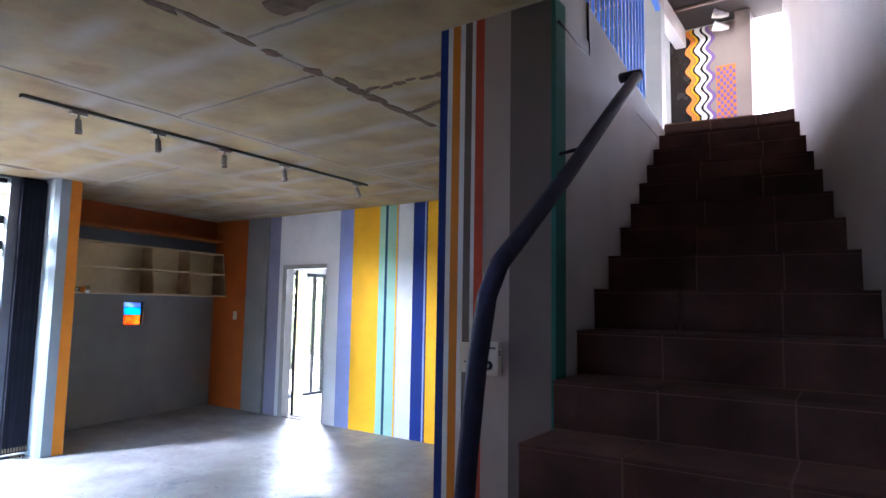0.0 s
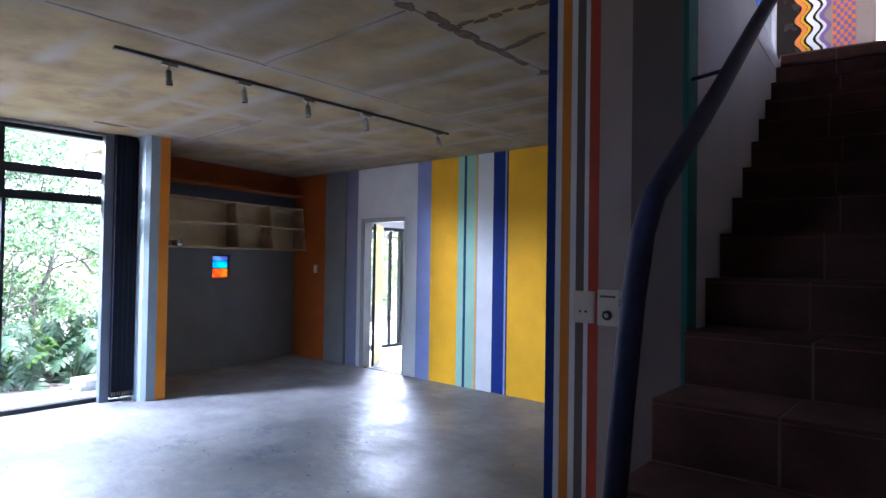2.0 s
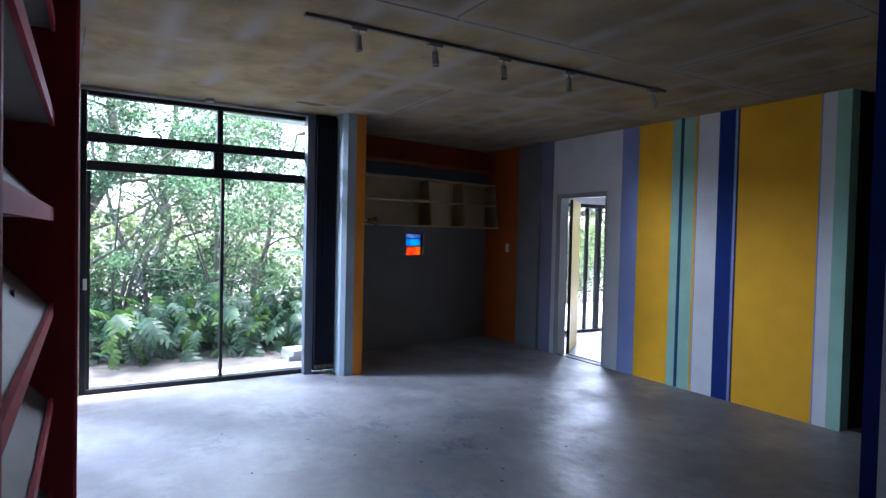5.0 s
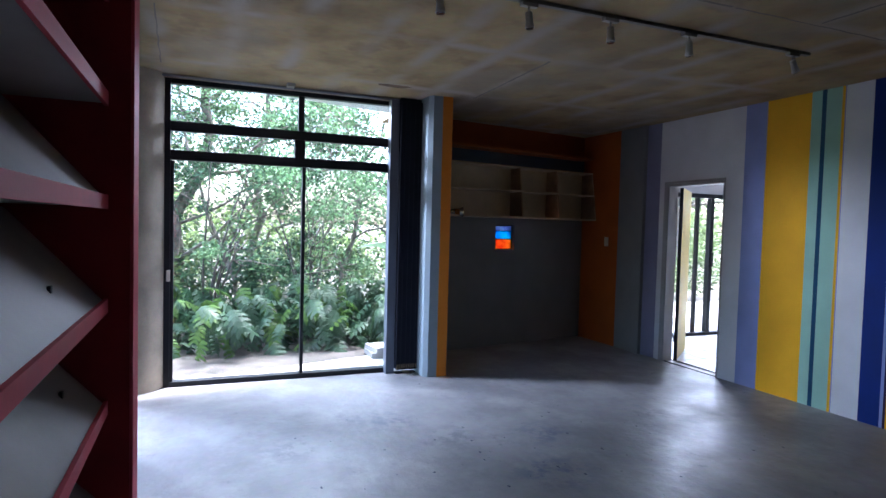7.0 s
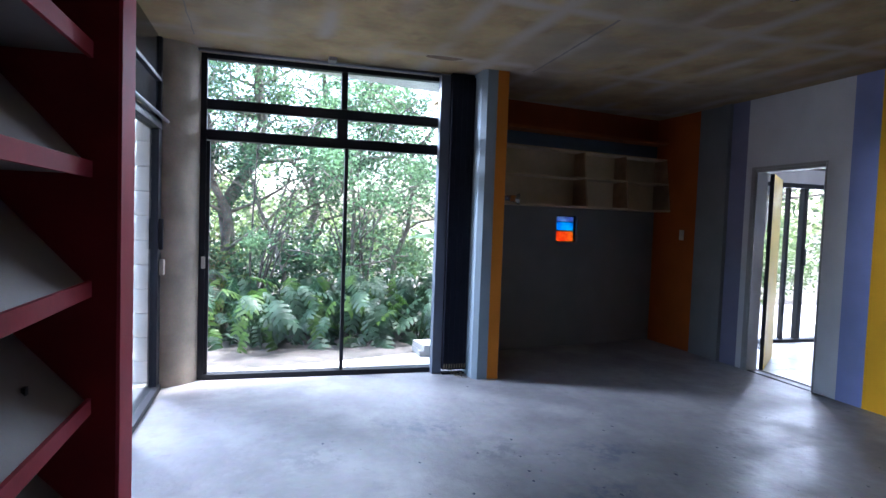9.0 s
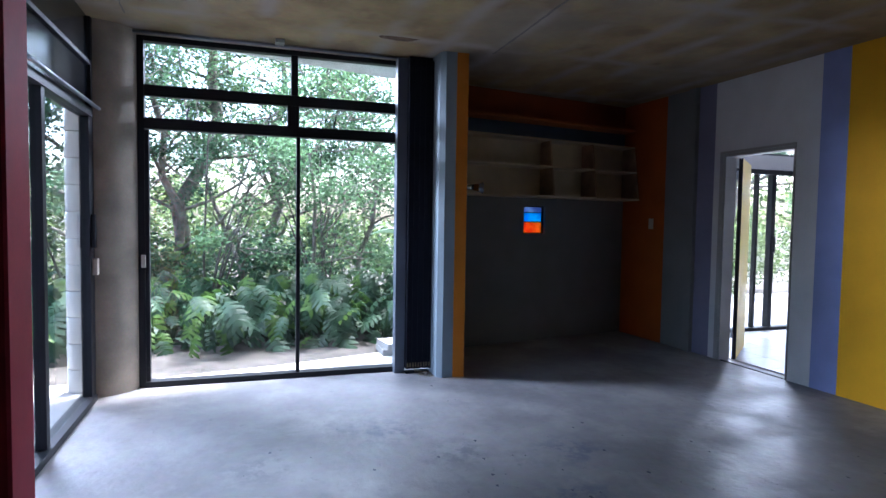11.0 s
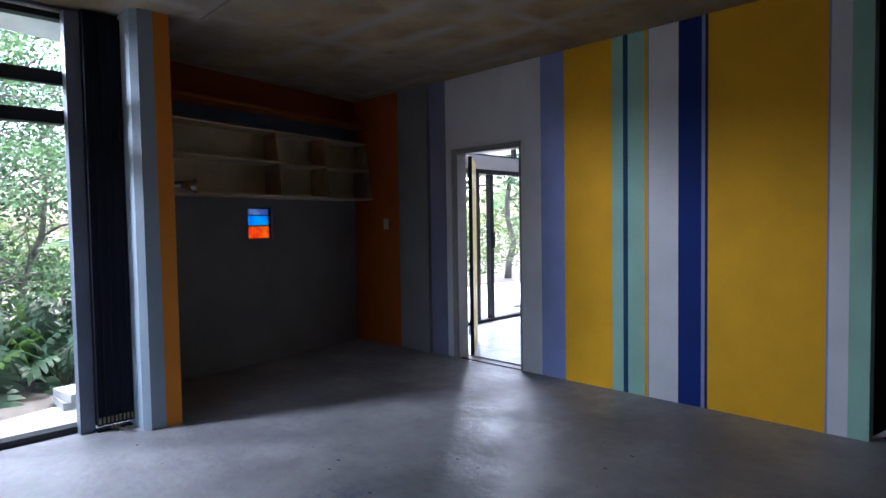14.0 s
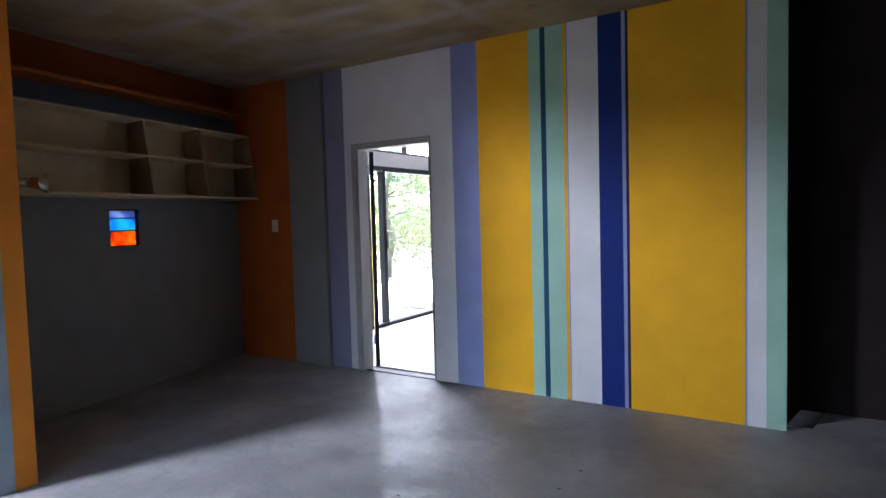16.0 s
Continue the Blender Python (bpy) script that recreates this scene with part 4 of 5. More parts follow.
def wavy_painting():
    """Mural on the upper wall: black ground, wavy bands, chequered panel."""
    Yp = 8.298
    xl, xr, z0, z1 = -0.97, -0.22, SLAB + 0.02, 4.94
    t = thing("mural_panel", ((xl + xr) / 2, Yp, z0), "painted mural with wavy bands and a chequered orange square", "mural")
    cx = (xl + xr) / 2
    def flat(name, x0, x1, za, zb, d, mat):
        bm = bmesh.new()
        box(bm, x0 - cx, x1 - cx, -d, -d + 0.0025, za - z0, zb - z0)
        return part(name, bm, mat, t)
    flat("board", xl, -0.62, z0, z1, 0.006, "black_paint")
    flat("grey_ground", -0.6195, xr, z0, z1, 0.006, "light_grey")
    def wave(name, x, w, mat, d, amp=0.035, ph=0.0):
        bm = bmesh.new()
        n = 90
        prev = None
        for i in range(n + 1):
            z = (z1 - z0) * i / n
            c = x - cx + amp * math.sin(z * 2 * math.pi / 0.24 + ph)
            cur = (bm.verts.new((c - w / 2, -d, z)), bm.verts.new((c + w / 2, -d, z)))
            if prev:
                bm.faces.new((prev[0], prev[1], cur[1], cur[0]))
            prev = cur
        part(name, bm, mat, t)
    wave("orange_wave", -0.735, 0.05, "orange_paint", 0.009)
    wave("yellow_wave", -0.69, 0.03, "yellow", 0.010)
    wave("black_wave", -0.665, 0.02, "black_paint", 0.011)
    wave("white_wave", -0.62, 0.06, "white_paint", 0.012)
    wave("black_wave", -0.575, 0.025, "black_paint", 0.013)
    wave("white_wave", -0.545, 0.03, "white_paint", 0.014)
    wave("violet_wave", -0.505, 0.04, "violet_paint", 0.015)
    flat("orange_square", -0.45, xr - 0.02, z0 + 0.1, 4.42, 0.009, "orange_paint")
    bm = bmesh.new()
    cs = 0.033
    for i in range(6):
        for j in range(26):
            if (i + j) % 2:
                x = -0.44 - cx + i * cs
                box(bm, x, x + cs, -0.0125, -0.010, 0.18 + j * 0.045, 0.18 + (j + 1) * 0.045)
    part("chequers", bm, "violet_paint", t)["kind"] = "stuff"


M["black_paint"] = material("black_paint", (0.02, 0.014, 0.012), rough=0.25, var=0.1)
M["orange_paint"] = material("orange_paint", (0.75, 0.22, 0.03), var=0.08)
M["white_paint"] = material("white_paint", (0.8, 0.8, 0.8), var=0.03)
M["violet_paint"] = material("violet_paint", (0.22, 0.12, 0.35), var=0.08)
wavy_painting()


def upper_spot():
    t = thing("wall_spotlight", (-0.30, 7.98, 4.88), "pair of white spotlights on the upstairs post", "lamp")
    for z in (0.0, -0.15):
        bm = bmesh.new()
        tube(bm, [(0.05, 0, z), (-0.02, -0.02, z + 0.01), (-0.10, -0.06, z + 0.03)], [0.02, 0.04, 0.055], 14)
        part("head", bm, "white_paint", t)


upper_spot()

# ---- outdoors ----
def ground():
    bm = bmesh.new()
    n = 26
    V = {}
    def gz(x, y):
        d = max(0, -7.6 - x)
        return -0.03 + 0.02 * math.sin(x * 1.7) * math.cos(y * 1.3) * min(1, d) - 0.02 * d * (d < 8) - 0.16 * (d >= 8)
    xs = [-400, -150, -60, -30, -22] + [-18 + 0.8 * i for i in range(16)] + [-5.2, 0, 20, 60, 400]
    ys = [-400, -100, -30, -12] + [-8 + 1.0 * i for i in range(26)] + [25, 60, 150, 400]
    for i, x in enumerate(xs):
        for j, y in enumerate(ys):
            V[i, j] = bm.verts.new((x, y, gz(x, y) if -30 < x < -5.2 else -0.2 if x < -5 else -0.13))
    for i in range(len(xs) - 1):
        for j in range(len(ys) - 1):
            bm.faces.new((V[i, j], V[i + 1, j], V[i + 1, j + 1], V[i, j + 1]))
    ob = part("ground", bm, "soil")
    ob["kind"] = "structure"


ground()
# paving along the house
def paving():
    bm = bmesh.new()
    prism(bm, [(-7.2, 3.9), (-7.02, 3.4), (-6.72, 2.4), (-6.47, 1.2), (-6.45, 0.2), (-5.9, -0.5), (-4.6, -0.9), (-2.6, -1.0), (-2.6, 0.62), (-6.24, 0.62), (-6.24, 3.9)], -0.12, -0.02)
    structure(part("pavement", bm, "paving"))
    bm = bmesh.new()
    box(bm, -10.2, -7.02, 6.2, 13.5, -0.12, -0.02)
    structure(part("pavement_terrace", bm, "terrace_white"))


M["terrace_white"] = material("terrace_white", (0.52, 0.51, 0.49), var=0.08, rough=0.6)
paving()
# eaves above the garden window
bm = bmesh.new()
prism(bm, [(-6.31, -1.5), (-6.31, 3.6), (-7.10, 3.6), (-6.42, 1.0), (-6.42, -1.5)], 2.80, 2.93)
structure(part("roof_eave", bm, "plaster_out"))
wall_of("roof_eave_terrace", [(-9.2, -7.31, 6.6, 11.3, 2.66, 2.8, 0), (-6.3, -3.0, -1.2, 0.61, 2.80, 2.92, 0)], ["plaster_out"])


def outer_post():
    t = new("wall_outer_post")
    t["kind"] = "structure"
    for i in range(14):
        bm = bmesh.new()
        z0, z1 = -0.02 + i * 0.2, min(2.79, 0.176 + i * 0.2)
        tube(bm, [(-6.19, 0.76, z0), (-6.19, 0.76, z0 + 0.006), (-6.19, 0.76, z1 - 0.006), (-6.19, 0.76, z1)], [0.092, 0.098, 0.098, 0.092], 28)
        part("drum", bm, "plaster_out", t)


outer_post()


def block_pile():
    t = thing("paving_slab_pile", (-6.97, 3.47, -0.02), "small pile of pale grey paving slabs on the path", "slab")
    for i in range(2):
        bm = bmesh.new()
        box(bm, -0.17, 0.17, -0.2, 0.2, 0.061 * i, 0.061 * i + 0.06)
        part("slab", bm, "stone", t, at=pose(0.01 * i, 0.02 * i, 0, 0, 0, 8 * i), bevel=0.006)


block_pile()


def leaf_cloud(name, clumps, per, size, mat, seed, parent=None, kind="", origin=(0, 0, 0)):
    """Folded leaves scattered in clumps: (x, y, z, radius)."""
    rng = np.random.default_rng(seed)
    C = np.repeat(np.array([c[:3] for c in clumps], float), per, axis=0)
    R = np.repeat(np.array([c[3] for c in clumps], float), per)
    n = len(C)
    d = rng.normal(size=(n, 3))
    d /= np.linalg.norm(d, axis=1)[:, None]
    r = R * rng.random(n) ** 0.45
    P = C + d * r[:, None] * np.array([1, 1, 0.75]) - np.array(origin)
    a = rng.normal(size=(n, 3)) * np.array([1, 1, 0.5]) + np.array([0, 0, -0.25])
    a /= np.linalg.norm(a, axis=1)[:, None]
    b = np.cross(a, rng.normal(size=(n, 3)))
    b /= np.linalg.norm(b, axis=1)[:, None]
    c = np.cross(a, b)
    s = size * (0.6 + 0.8 * rng.random(n))[:, None]
    v0, v2 = P, P + a * s
    v1 = P + a * s * 0.45 + b * s * 0.24 + c * s * 0.06
    v3 = P + a * s * 0.45 - b * s * 0.24 + c * s * 0.06
    V = np.stack([v0, v1, v2, v3], axis=1).reshape(-1, 3)
    me = bpy.data.meshes.new(name)
    faces = np.arange(4 * n).reshape(-1, 4)
    F = np.concatenate([faces[:, [0, 1, 2]], faces[:, [0, 2, 3]]])
    me.vertices.add(len(V))
    me.vertices.foreach_set("co", V.ravel())
    me.loops.add(len(F) * 3)
    me.loops.foreach_set("vertex_index", F.ravel())
    me.polygons.add(len(F))
    me.polygons.foreach_set("loop_start", np.arange(len(F)) * 3)
    me.polygons.foreach_set("loop_total", np.full(len(F), 3))
    me.update(calc_edges=True)
    me.materials.append(M[mat])
    ob = new(name, me)
    ob.parent = parent
    if kind:
        ob["kind"] = kind
    return ob


def tree(at, height, lean, trunk_r, limbs, per, size, mat, seed, label, first=0.35, spread=1.6):
    t = thing("tree", at, label, "tree")
    rnd = random.Random(seed)
    bm = bmesh.new()
    straight = trunk_r > 0.15
    def bent(p, q, k, r0, r1, wob):
        wob = wob * (0.35 if straight and k == 9 else 1)
        pts, rad = [], []
        for i in range(k + 1):
            u = i / k
            w = math.sin(u * math.pi) * wob
            pts.append(Vector(p).lerp(Vector(q), u) + Vector((rnd.uniform(-1, 1) * w * 0.5, rnd.uniform(-1, 1) * w, rnd.uniform(-0.4, 0.4) * w)))
            rad.append(r0 + (r1 - r0) * u)
        tube(bm, pts, rad, 8)
        return pts
    top = Vector((lean[0], lean[1], height))
    tr = bent((0, 0, -0.15), top, 9, trunk_r, trunk_r * 0.25, 0.22)
    tips = [top]
    for i in range(limbs):
        u = first + (1 - first) * i / limbs
        p = tr[min(len(tr) - 2, int(u * 9))]
        ang = rnd.uniform(0, 2 * math.pi)
        ln = spread * rnd.uniform(0.6, 1.1)
        q = p + Vector((math.cos(ang) * ln, math.sin(ang) * ln, rnd.uniform(0.1, 0.9) * ln))
        lp = bent(p, q, 5, trunk_r * 0.4 * (1.2 - u), 0.008, 0.12)
        tips.append(q)
        for j in range(3):
            s = lp[2 + j % 3]
            e = s + Vector((rnd.uniform(-0.6, 0.6), rnd.uniform(-0.7, 0.7), rnd.uniform(-0.1, 0.6)))
            bent(s, e, 3, 0.012, 0.004, 0.05)
            tips.append(e)
    part("trunk", bm, "bark", t)
    clumps = []
    for q in tips:
        for k in range(2):
            clumps.append((q.x + rnd.uniform(-0.3, 0.3), q.y + rnd.uniform(-0.3, 0.3), q.z + rnd.uniform(-0.15, 0.3), rnd.uniform(0.18, 0.42)))
    leaf_cloud("crown", clumps, int(per * 2.1), size * 0.62, mat, seed, t)
    return t


GREY_TREE = "thin grey garden tree with crooked branches and small green leaves"
tree((-9.9, 1.0, -0.1), 5.2, (-0.2, 0.7), 0.13, 14, 60, 0.10, "leaf_dark", 11, "large old garden tree with a pale trunk and dark leaves", 0.45, 2.0)
tree((-9.7, 1.35, -0.1), 4.8, (0.2, -0.9), 0.075, 12, 60, 0.09, "leaf_dark", 41, GREY_TREE, 0.3, 1.5)
tree((-9.0, 2.6, -0.05), 4.0, (0.1, 0.6), 0.035, 12, 50, 0.09, "leaf_mid", 12, GREY_TREE, 0.25, 1.2)
tree((-9.4, 3.4, -0.05), 4.4, (-0.2, 0.9), 0.045, 12, 50, 0.09, "leaf_dark", 13, GREY_TREE, 0.25, 1.3)
tree((-9.2, 2.1, -0.05), 3.8, (0.0, -1.0), 0.035, 10, 45, 0.09, "leaf_mid", 14, GREY_TREE, 0.3, 1.2)
tree((-10.6, 4.9, -0.1), 4.8, (0.2, 0.2), 0.09, 12, 55, 0.10, "leaf_mid", 15, GREY_TREE, 0.3, 1.7)
tree((-11.8, -0.6, -0.1), 5.4, (0.2, 0.2), 0.12, 13, 55, 0.11, "leaf_dark", 16, GREY_TREE, 0.3, 1.9)
tree((-12.2, 2.4, -0.1), 5.4, (0.2, 0.2), 0.10, 13, 55, 0.11, "leaf_mid", 17, GREY_TREE, 0.3, 1.9)
tree((-9.0, -1.6, -0.1), 4.6, (0.2, 0.2), 0.10, 12, 55, 0.10, "leaf_dark", 18, GREY_TREE, 0.2, 1.7)
tree((-10.6, 10.9, -0.1), 5.0, (0.2, 0.9), 0.17, 11, 45, 0.12, "leaf_dark", 19, "leaning tree with a thick peeling trunk beside the terrace", 0.45, 1.8)
tree((-11.5, 14.4, -0.1), 4.6, (0.2, 0.2), 0.10, 11, 40, 0.12, "leaf_mid", 20, GREY_TREE, 0.3, 1.8)
tree((-12.5, 8.0, -0.1), 5.0, (0.2, 0.2), 0.10, 12, 50, 0.12, "leaf_mid", 21, GREY_TREE, 0.3, 1.8)
tree((-12.0, 19.0, -0.1), 5.2, (0.2, 0.2), 0.10, 12, 45, 0.12, "leaf_bright", 22, GREY_TREE, 0.3, 1.9)
tree((-6.5, -3.6, -0.1), 4.6, (0.2, 0.2), 0.10, 12, 50, 0.10, "leaf_dark", 23, GREY_TREE, 0.2, 1.7)


def undergrowth():
    rnd = random.Random(8)
    clumps = [(rnd.uniform(-14, -9.3), rnd.uniform(-6, 20), rnd.uniform(0.1, 1.2), rnd.uniform(0.4, 0.8)) for _ in range(170)]
    leaf_cloud("undergrowth", clumps, 190, 0.085, "leaf_bright", 31, kind="stuff")
    clumps = [(rnd.uniform(-9.9, -9.0), rnd.uniform(-2, 6), rnd.uniform(0.1, 1.0), rnd.uniform(0.25, 0.5)) for _ in range(60)]
    leaf_cloud("shrub_growth", clumps, 230, 0.07, "leaf_dark", 36, kind="stuff")
    clumps = [(rnd.uniform(-30, -17), rnd.uniform(-24, 46), rnd.uniform(0.0, 3.4), rnd.uniform(0.8, 1.7)) for _ in range(150)]
    leaf_cloud("far_woods", clumps, 260, 0.24, "leaf_bright", 32, kind="stuff")
    clumps = [(rnd.uniform(-14, -4), rnd.uniform(-9, -3.0), rnd.uniform(0.1, 2.4), rnd.uniform(0.5, 1.0)) for _ in range(60)]
    leaf_cloud("hedge_growth", clumps, 130, 0.14, "leaf_mid", 33, kind="stuff")
    clumps = [(rnd.uniform(-8.9, -8.0), rnd.uniform(-1.5, 5.2), rnd.uniform(0.05, 0.35), rnd.uniform(0.15, 0.28)) for _ in range(70)]
    leaf_cloud("bed_growth", clumps, 90, 0.085, "leaf_dark", 37, kind="stuff")
    clumps = [(rnd.uniform(-8.9, -7.9), rnd.uniform(-1, 5.5), rnd.uniform(0.0, 0.12), rnd.uniform(0.15, 0.3)) for _ in range(60)]
    leaf_cloud("leaf_litter", clumps, 40, 0.06, "bark", 34, kind="stuff")


undergrowth()


def monstera_leaf_mesh(seed, mat):
    """A broad drooping leaf cut into long fingers on both sides of a midrib."""
    rnd = random.Random(seed)
    bm = bmesh.new()
    n = 5
    fall = lambda x, y: -0.38 * y * y - 0.75 * x * x
    for side in (-1, 1):
        for i in range(n):
            u0 = i / n
            reach = math.sin((0.16 + 0.74 * (i + 0.5) / n) * math.pi) ** 0.5 * 0.46 * rnd.uniform(0.88, 1.1)
            rise = 0.10 + 0.14 * u0
            pts = [(0, u0), (0, u0 + 0.98 / n), (side * reach * 0.26, u0 + 0.98 / n + rise * 0.15), (side * reach * 0.70, u0 + 0.84 / n + rise * 0.6), (side * reach, u0 + 0.52 / n + rise), (side * reach * 0.82, u0 + 0.20 / n + rise * 0.62), (side * reach * 0.30, u0 + 0.20 / n + rise * 0.12)]
            v = [bm.verts.new((x, y, fall(x, y))) for x, y in pts]
            bm.faces.new(v[::-1] if side < 0 else v)
    bmesh.ops.triangulate(bm, faces=bm.faces[:])
    me = bpy.data.meshes.new("leaf")
    bm.to_mesh(me)
    bm.free()
    me.materials.append(M[mat])
    return me


def monstera_bed():
    rnd = random.Random(21)
    leaves = [monstera_leaf_mesh(s, "monstera") for s in range(5)] + [monstera_leaf_mesh(s, "monstera_young") for s in (7, 8)]
    spots = [(-7.62 - 0.40 * (i % 4) + rnd.uniform(-0.12, 0.12), -1.4 + 0.152 * i + rnd.uniform(-0.12, 0.12)) for i in range(44)]
    for x, y in spots:
        t = thing("monstera_plant", (x, y, -0.07), "grey-green monstera plant with large split leaves in the bed", "plant", "monstera plants in the bed")
        back = (-7.62 - x) * 0.16
        for j in range(17):
            # leaves hang outwards, most of them towards the path and the light
            ang = rnd.gauss(0, 75)
            a = math.radians(ang)
            low = j < 6
            rad = rnd.uniform(0.10, 0.26) if low else rnd.uniform(0.08, 0.40)
            h = (rnd.uniform(0.10, 0.30) if low else rnd.uniform(0.30, 0.66)) + back
            base = Vector((math.cos(a) * rad, math.sin(a) * rad, h))
            bm = bmesh.new()
            tube(bm, [(0, 0, 0), (base.x * 0.5, base.y * 0.5, h * 0.75), tuple(base)], [0.007, 0.005, 0.004], 5)
            part("stalk", bm, "leaf_mid", t)
            ob = new("leaf", leaves[5 + j % 2] if rnd.random() < 0.25 else leaves[rnd.randrange(5)])
            ob.parent = t
            s = rnd.uniform(0.18, 0.32)
            ob.matrix_basis = Matrix.Translation(base) @ pose(0, 0, 0, 0, 0, ang - 90 + rnd.uniform(-50, 50)) @ pose(0, 0, 0, rnd.uniform(-55, 5), rnd.uniform(-25, 25), 0) @ Matrix.Scale(s, 4)


monstera_bed()


# ---- floor tiles of the second room ----
def terrace_tiles():
    fl = bpy.data.objects["floor_terrace_room"]
    me = None
    s = 0.40
    for i in range(11):
        for j in range(12):
            x, y = -6.88 + i * s, 6.63 + j * s
            if x > -3.2 or y + s > 11.2:
                continue
            bm = bmesh.new()
            box(bm, 0.003, s - 0.003, 0.003, s - 0.003, -0.0115, 0.0)
            ob = part("tile", bm, "tile_white", fl, at=Matrix.Translation((x, y, 0)))
            if me:
                ob.data = me
            me = me or ob.data


terrace_tiles()


def paint_specks():
    """Dried paint drips and grit on the floor."""
    rnd = random.Random(77)
    bm = bmesh.new()
    for _ in range(110):
        if rnd.random() < 0.6:
            x, y = rnd.gauss(-3.6, 0.9), rnd.gauss(3.3, 0.7)
        else:
            x, y = rnd.uniform(-5.4, -1.6), rnd.uniform(1.6, 6.0)
        if not (-5.6 < x < -1.2 and 1.3 < y < 6.3):
            continue
        r = rnd.choice((0.003, 0.004, 0.006, 0.010))
        a0 = rnd.uniform(0, 6)
        k = 6
        ring = [bm.verts.new((x + math.cos(a0 + 6.2832 * i / k) * r * rnd.uniform(0.5, 1.5) * 1.4, y + math.sin(a0 + 6.2832 * i / k) * r * rnd.uniform(0.5, 1.3), 0.0006)) for i in range(k)]
        top = bm.verts.new((x, y, 0.0022))
        for i in range(k):
            bm.faces.new((ring[i], ring[(i + 1) % k], top))
    ob = part("paint_specks", bm, "speck_paint")
    ob["kind"] = "stuff"


M["speck_paint"] = material("speck_paint", (0.035, 0.045, 0.08), rough=0.6, var=0.3)
paint_specks()


# ---- small things ----
def ceiling_plate():
    t = thing("ceiling_plate", (-5.99, 2.22, H), "small rusty metal plate under the ceiling by the window", "plate")
    bm = bmesh.new()
    box(bm, -0.05, 0.05, -0.035, 0.035, -0.03, -0.001)
    part("plate", bm, "plastic_grey", t, bevel=0.004)


ceiling_plate()


def ceiling_patches():
    """Brown crumbling mortar along one joint and stained patches."""
    rnd = random.Random(12)
    bm = bmesh.new()
    def blob(cx, cy, rx, ry, n=18):
        ring = []
        for i in range(n):
            a = 2 * math.pi * i / n
            k = rnd.uniform(0.7, 1.2)
            ring.append(bm.verts.new((cx + math.cos(a) * rx * k, cy + math.sin(a) * ry * k, H + 0.001)))
        low = [bm.verts.new(Vector(v.co).lerp(Vector((cx, cy, H)), 0.12) - Vector((0, 0, 0.0045))) for v in ring]
        for i in range(n):
            j = (i + 1) % n
            bm.faces.new((ring[j], ring[i], low[i], low[j]))
        bm.faces.new(low[::-1])
    blob(-1.02, 2.42, 0.16, 0.10)
    y = 2.15
    while y < 4.5:
        blob(-1.50 + rnd.uniform(-0.02, 0.02), y, rnd.uniform(0.02, 0.045), rnd.uniform(0.06, 0.13), 12)
        y += rnd.uniform(0.10, 0.28)
    for xa, ya, xb, yb in ((-1.50, 3.34, -0.95, 3.36), (-1.50, 3.78, -1.20, 3.71), (-1.52, 4.3, -1.25, 4.2)):
        for i in range(7):
            u = i / 6
            blob(xa + (xb - xa) * u, ya + (yb - ya) * u + rnd.uniform(-0.015, 0.015), rnd.uniform(0.04, 0.07), rnd.uniform(0.014, 0.03), 10)
    blob(-5.6, 3.1, 0.05, 0.16, 12)
    ob = part("ceiling_patches", bm, "brown_mortar")
    ob["kind"] = "stuff"


M["brown_mortar"] = material("brown_mortar", (0.13, 0.085, 0.055), var=0.25, scale=20, rough=0.9, bump=0.5)
ceiling_patches()


def banana_leaf():
    t = thing("banana_plant", (-8.35, 4.12, -0.08), "tall banana plant with a large pale green leaf", "plant")
    bm = bmesh.new()
    tube(bm, [(0, 0, 0), (0.03, 0.02, 0.8), (0.05, -0.02, 1.25)], [0.04, 0.03, 0.012], 8)
    part("stem", bm, "leaf_bright", t)
    for turn, tilt, ln in ((200, 18, 0.75), (320, 35, 0.6), (80, 40, 0.55)):
        bm = bmesh.new()
        prev = None
        for i in range(11):
            u = i / 10
            w = 0.16 * math.sin(math.pi * min(1, 0.08 + 0.92 * u)) ** 0.6
            z = 0.35 * u - 0.6 * u * u
            cur = [bm.verts.new((-w, u, z - w * 0.3)), bm.verts.new((0, u, z)), bm.verts.new((w, u, z - w * 0.3))]
            if prev:
                bm.faces.new((prev[0], prev[1], cur[1], cur[0]))
                bm.faces.new((prev[1], prev[2], cur[2], cur[1]))
            prev = cur
        part("leaf", bm, "leaf_pale", t, "large pale green leaf", at=Matrix.Translation((0.05, -0.02, 1.2)) @ pose(0, 0, 0, tilt, 15, turn) @ Matrix.Scale(ln, 4))


M["leaf_pale"] = material("leaf_pale", (0.22, 0.34, 0.22), rough=0.35, var=0.15, bump=0.05, see_through=0.4)
banana_leaf()


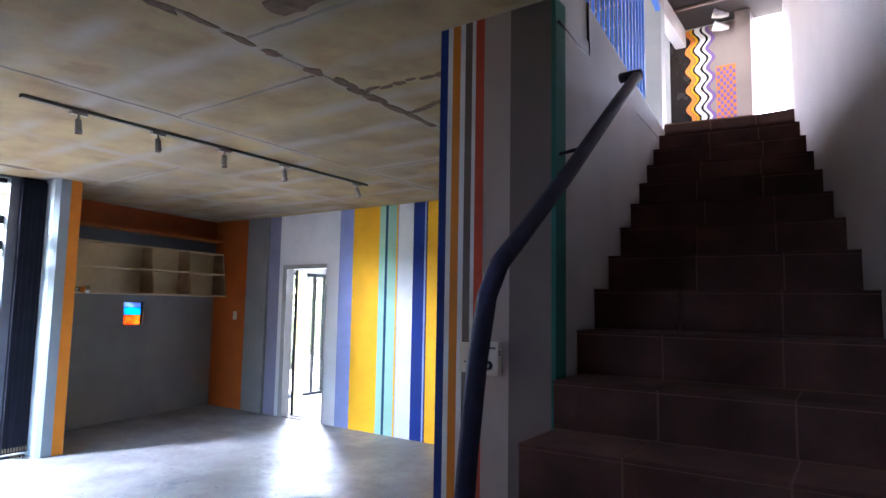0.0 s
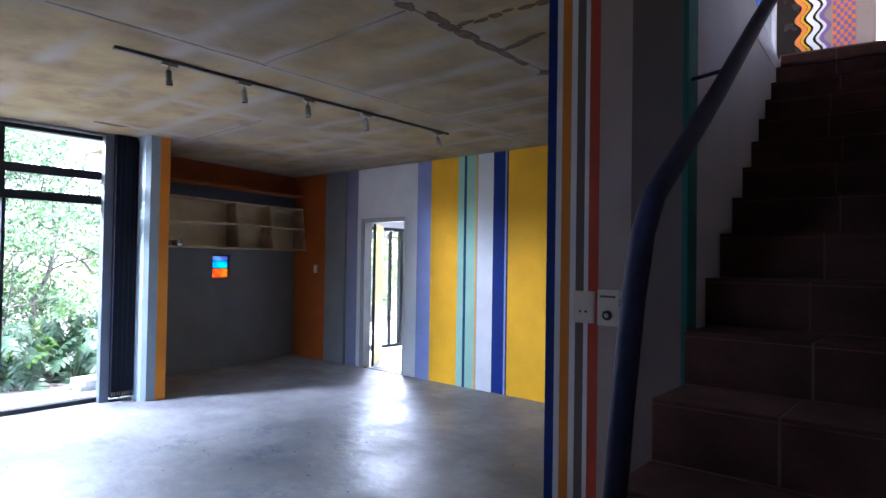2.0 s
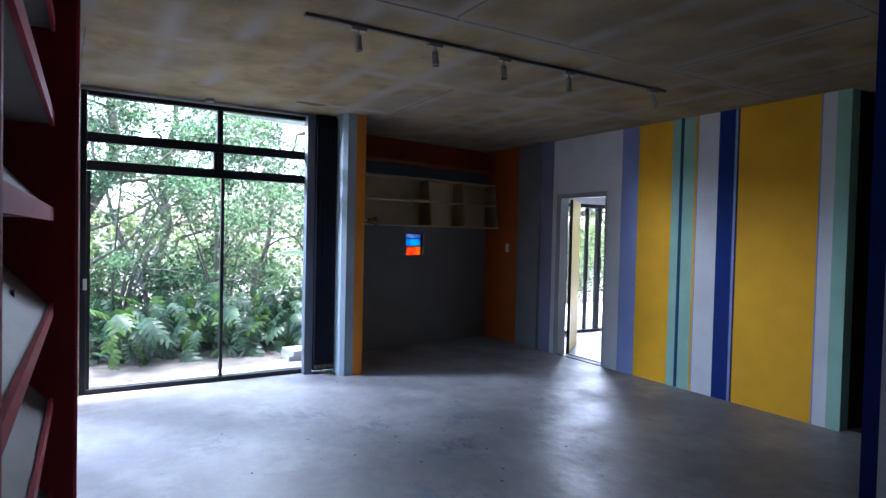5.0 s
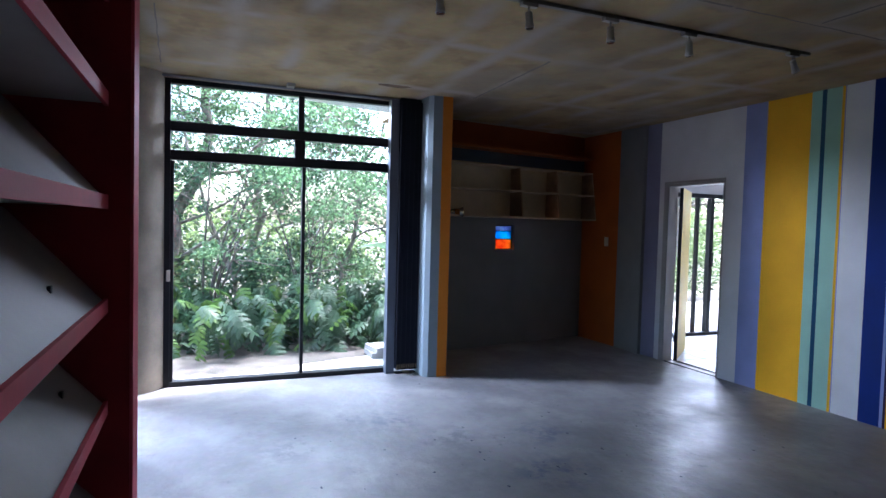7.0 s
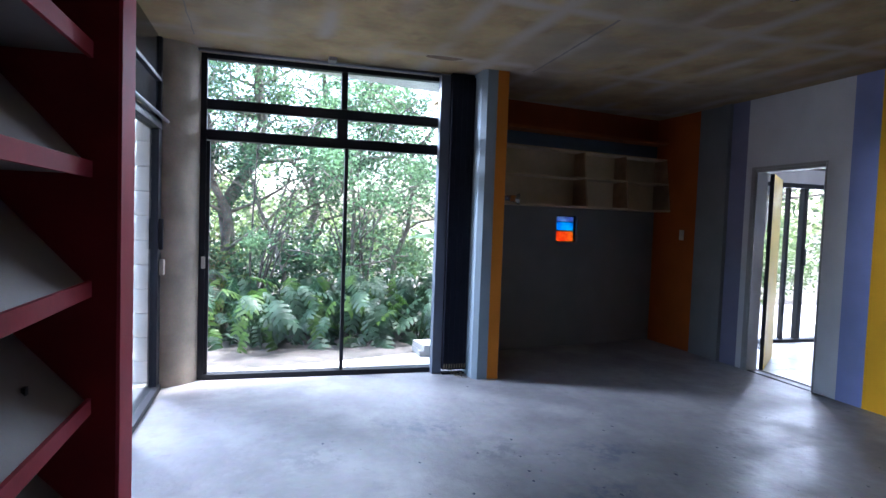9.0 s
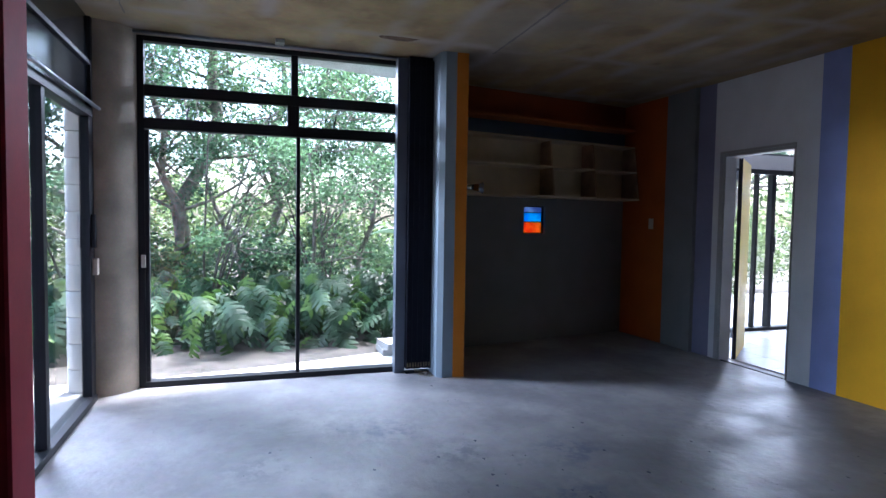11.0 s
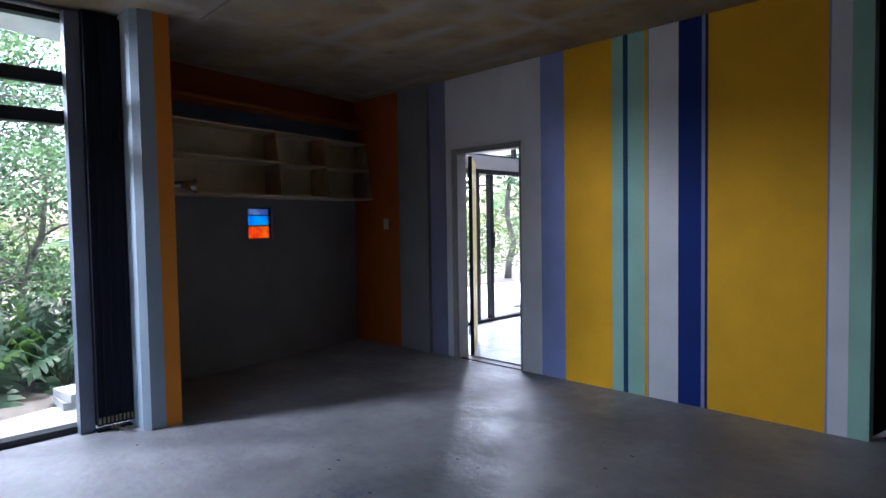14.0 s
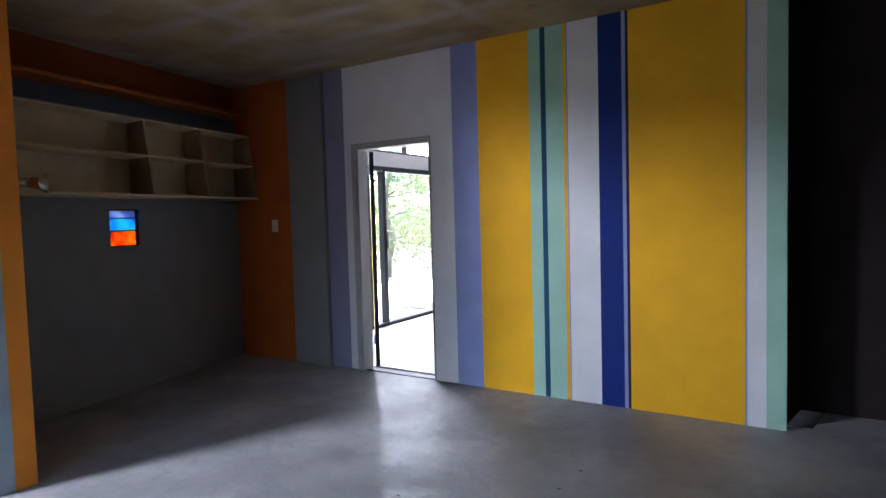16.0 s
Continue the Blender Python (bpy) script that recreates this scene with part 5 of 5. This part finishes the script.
def door_mat():
    t = thing("door_mat", (-7.45, 10.1, -0.02), "dark flat door mat on the terrace paving", "mat")
    bm = bmesh.new()
    box(bm, -0.22, 0.22, -0.35, 0.35, 0.0005, 0.014)
    part("mat", bm, "black_metal", t, bevel=0.004)


door_mat()


def dead_leaves():
    clumps = [(-6.02 + 0.03 * i, 3.40 + 0.01 * i, 0.012, 0.035) for i in range(6)]
    leaf_cloud("dead_leaves", clumps, 14, 0.022, "dead_leaf", 55, kind="stuff")


dead_leaves()


def rack_bolts():
    rack = bpy.data.objects["display_rack"]
    for x, y, z in ((-2.86, 0.957, 1.245), (-3.12, 0.945, 0.789)):
        bm = bmesh.new()
        box(bm, x + 3.64 - 0.014, x + 3.64 + 0.014, y - 0.745 - 0.004, y - 0.745 + 0.010, z - 0.014, z + 0.014)
        part("bolt", bm, "black_metal", rack, bevel=0.002)


rack_bolts()


def thin_shrub(at, seed):
    t = thing("shrub", at, "thin leafless shrub of arching grey twigs among the plants", "shrub")
    rnd = random.Random(seed)
    bm = bmesh.new()
    for _ in range(6):
        a = rnd.uniform(0, 6.28)
        r = rnd.uniform(0.5, 1.3)
        h = rnd.uniform(1.2, 2.4)
        pts = [Vector((math.cos(a) * r * u, math.sin(a) * r * u, h * math.sin(u * 1.9) / 0.95)) + Vector((rnd.uniform(-0.04, 0.04), rnd.uniform(-0.04, 0.04), 0)) for u in (0, 0.2, 0.4, 0.6, 0.8, 1.0)]
        tube(bm, pts, [0.016, 0.014, 0.011, 0.009, 0.006, 0.003], 6)
        for k in (2, 3, 4):
            q = pts[k] + Vector((rnd.uniform(-0.35, 0.35), rnd.uniform(-0.35, 0.35), rnd.uniform(0.0, 0.4)))
            tube(bm, [pts[k], pts[k].lerp(q, 0.5) + Vector((0, 0, 0.05)), q], [0.007, 0.005, 0.002], 5)
    part("twigs", bm, "twig", t)


for i, (x, y) in enumerate(((-8.7, 1.5), (-8.6, 2.9), (-8.8, 4.3), (-8.5, 0.2))):
    thin_shrub((x, y, -0.08), 60 + i)
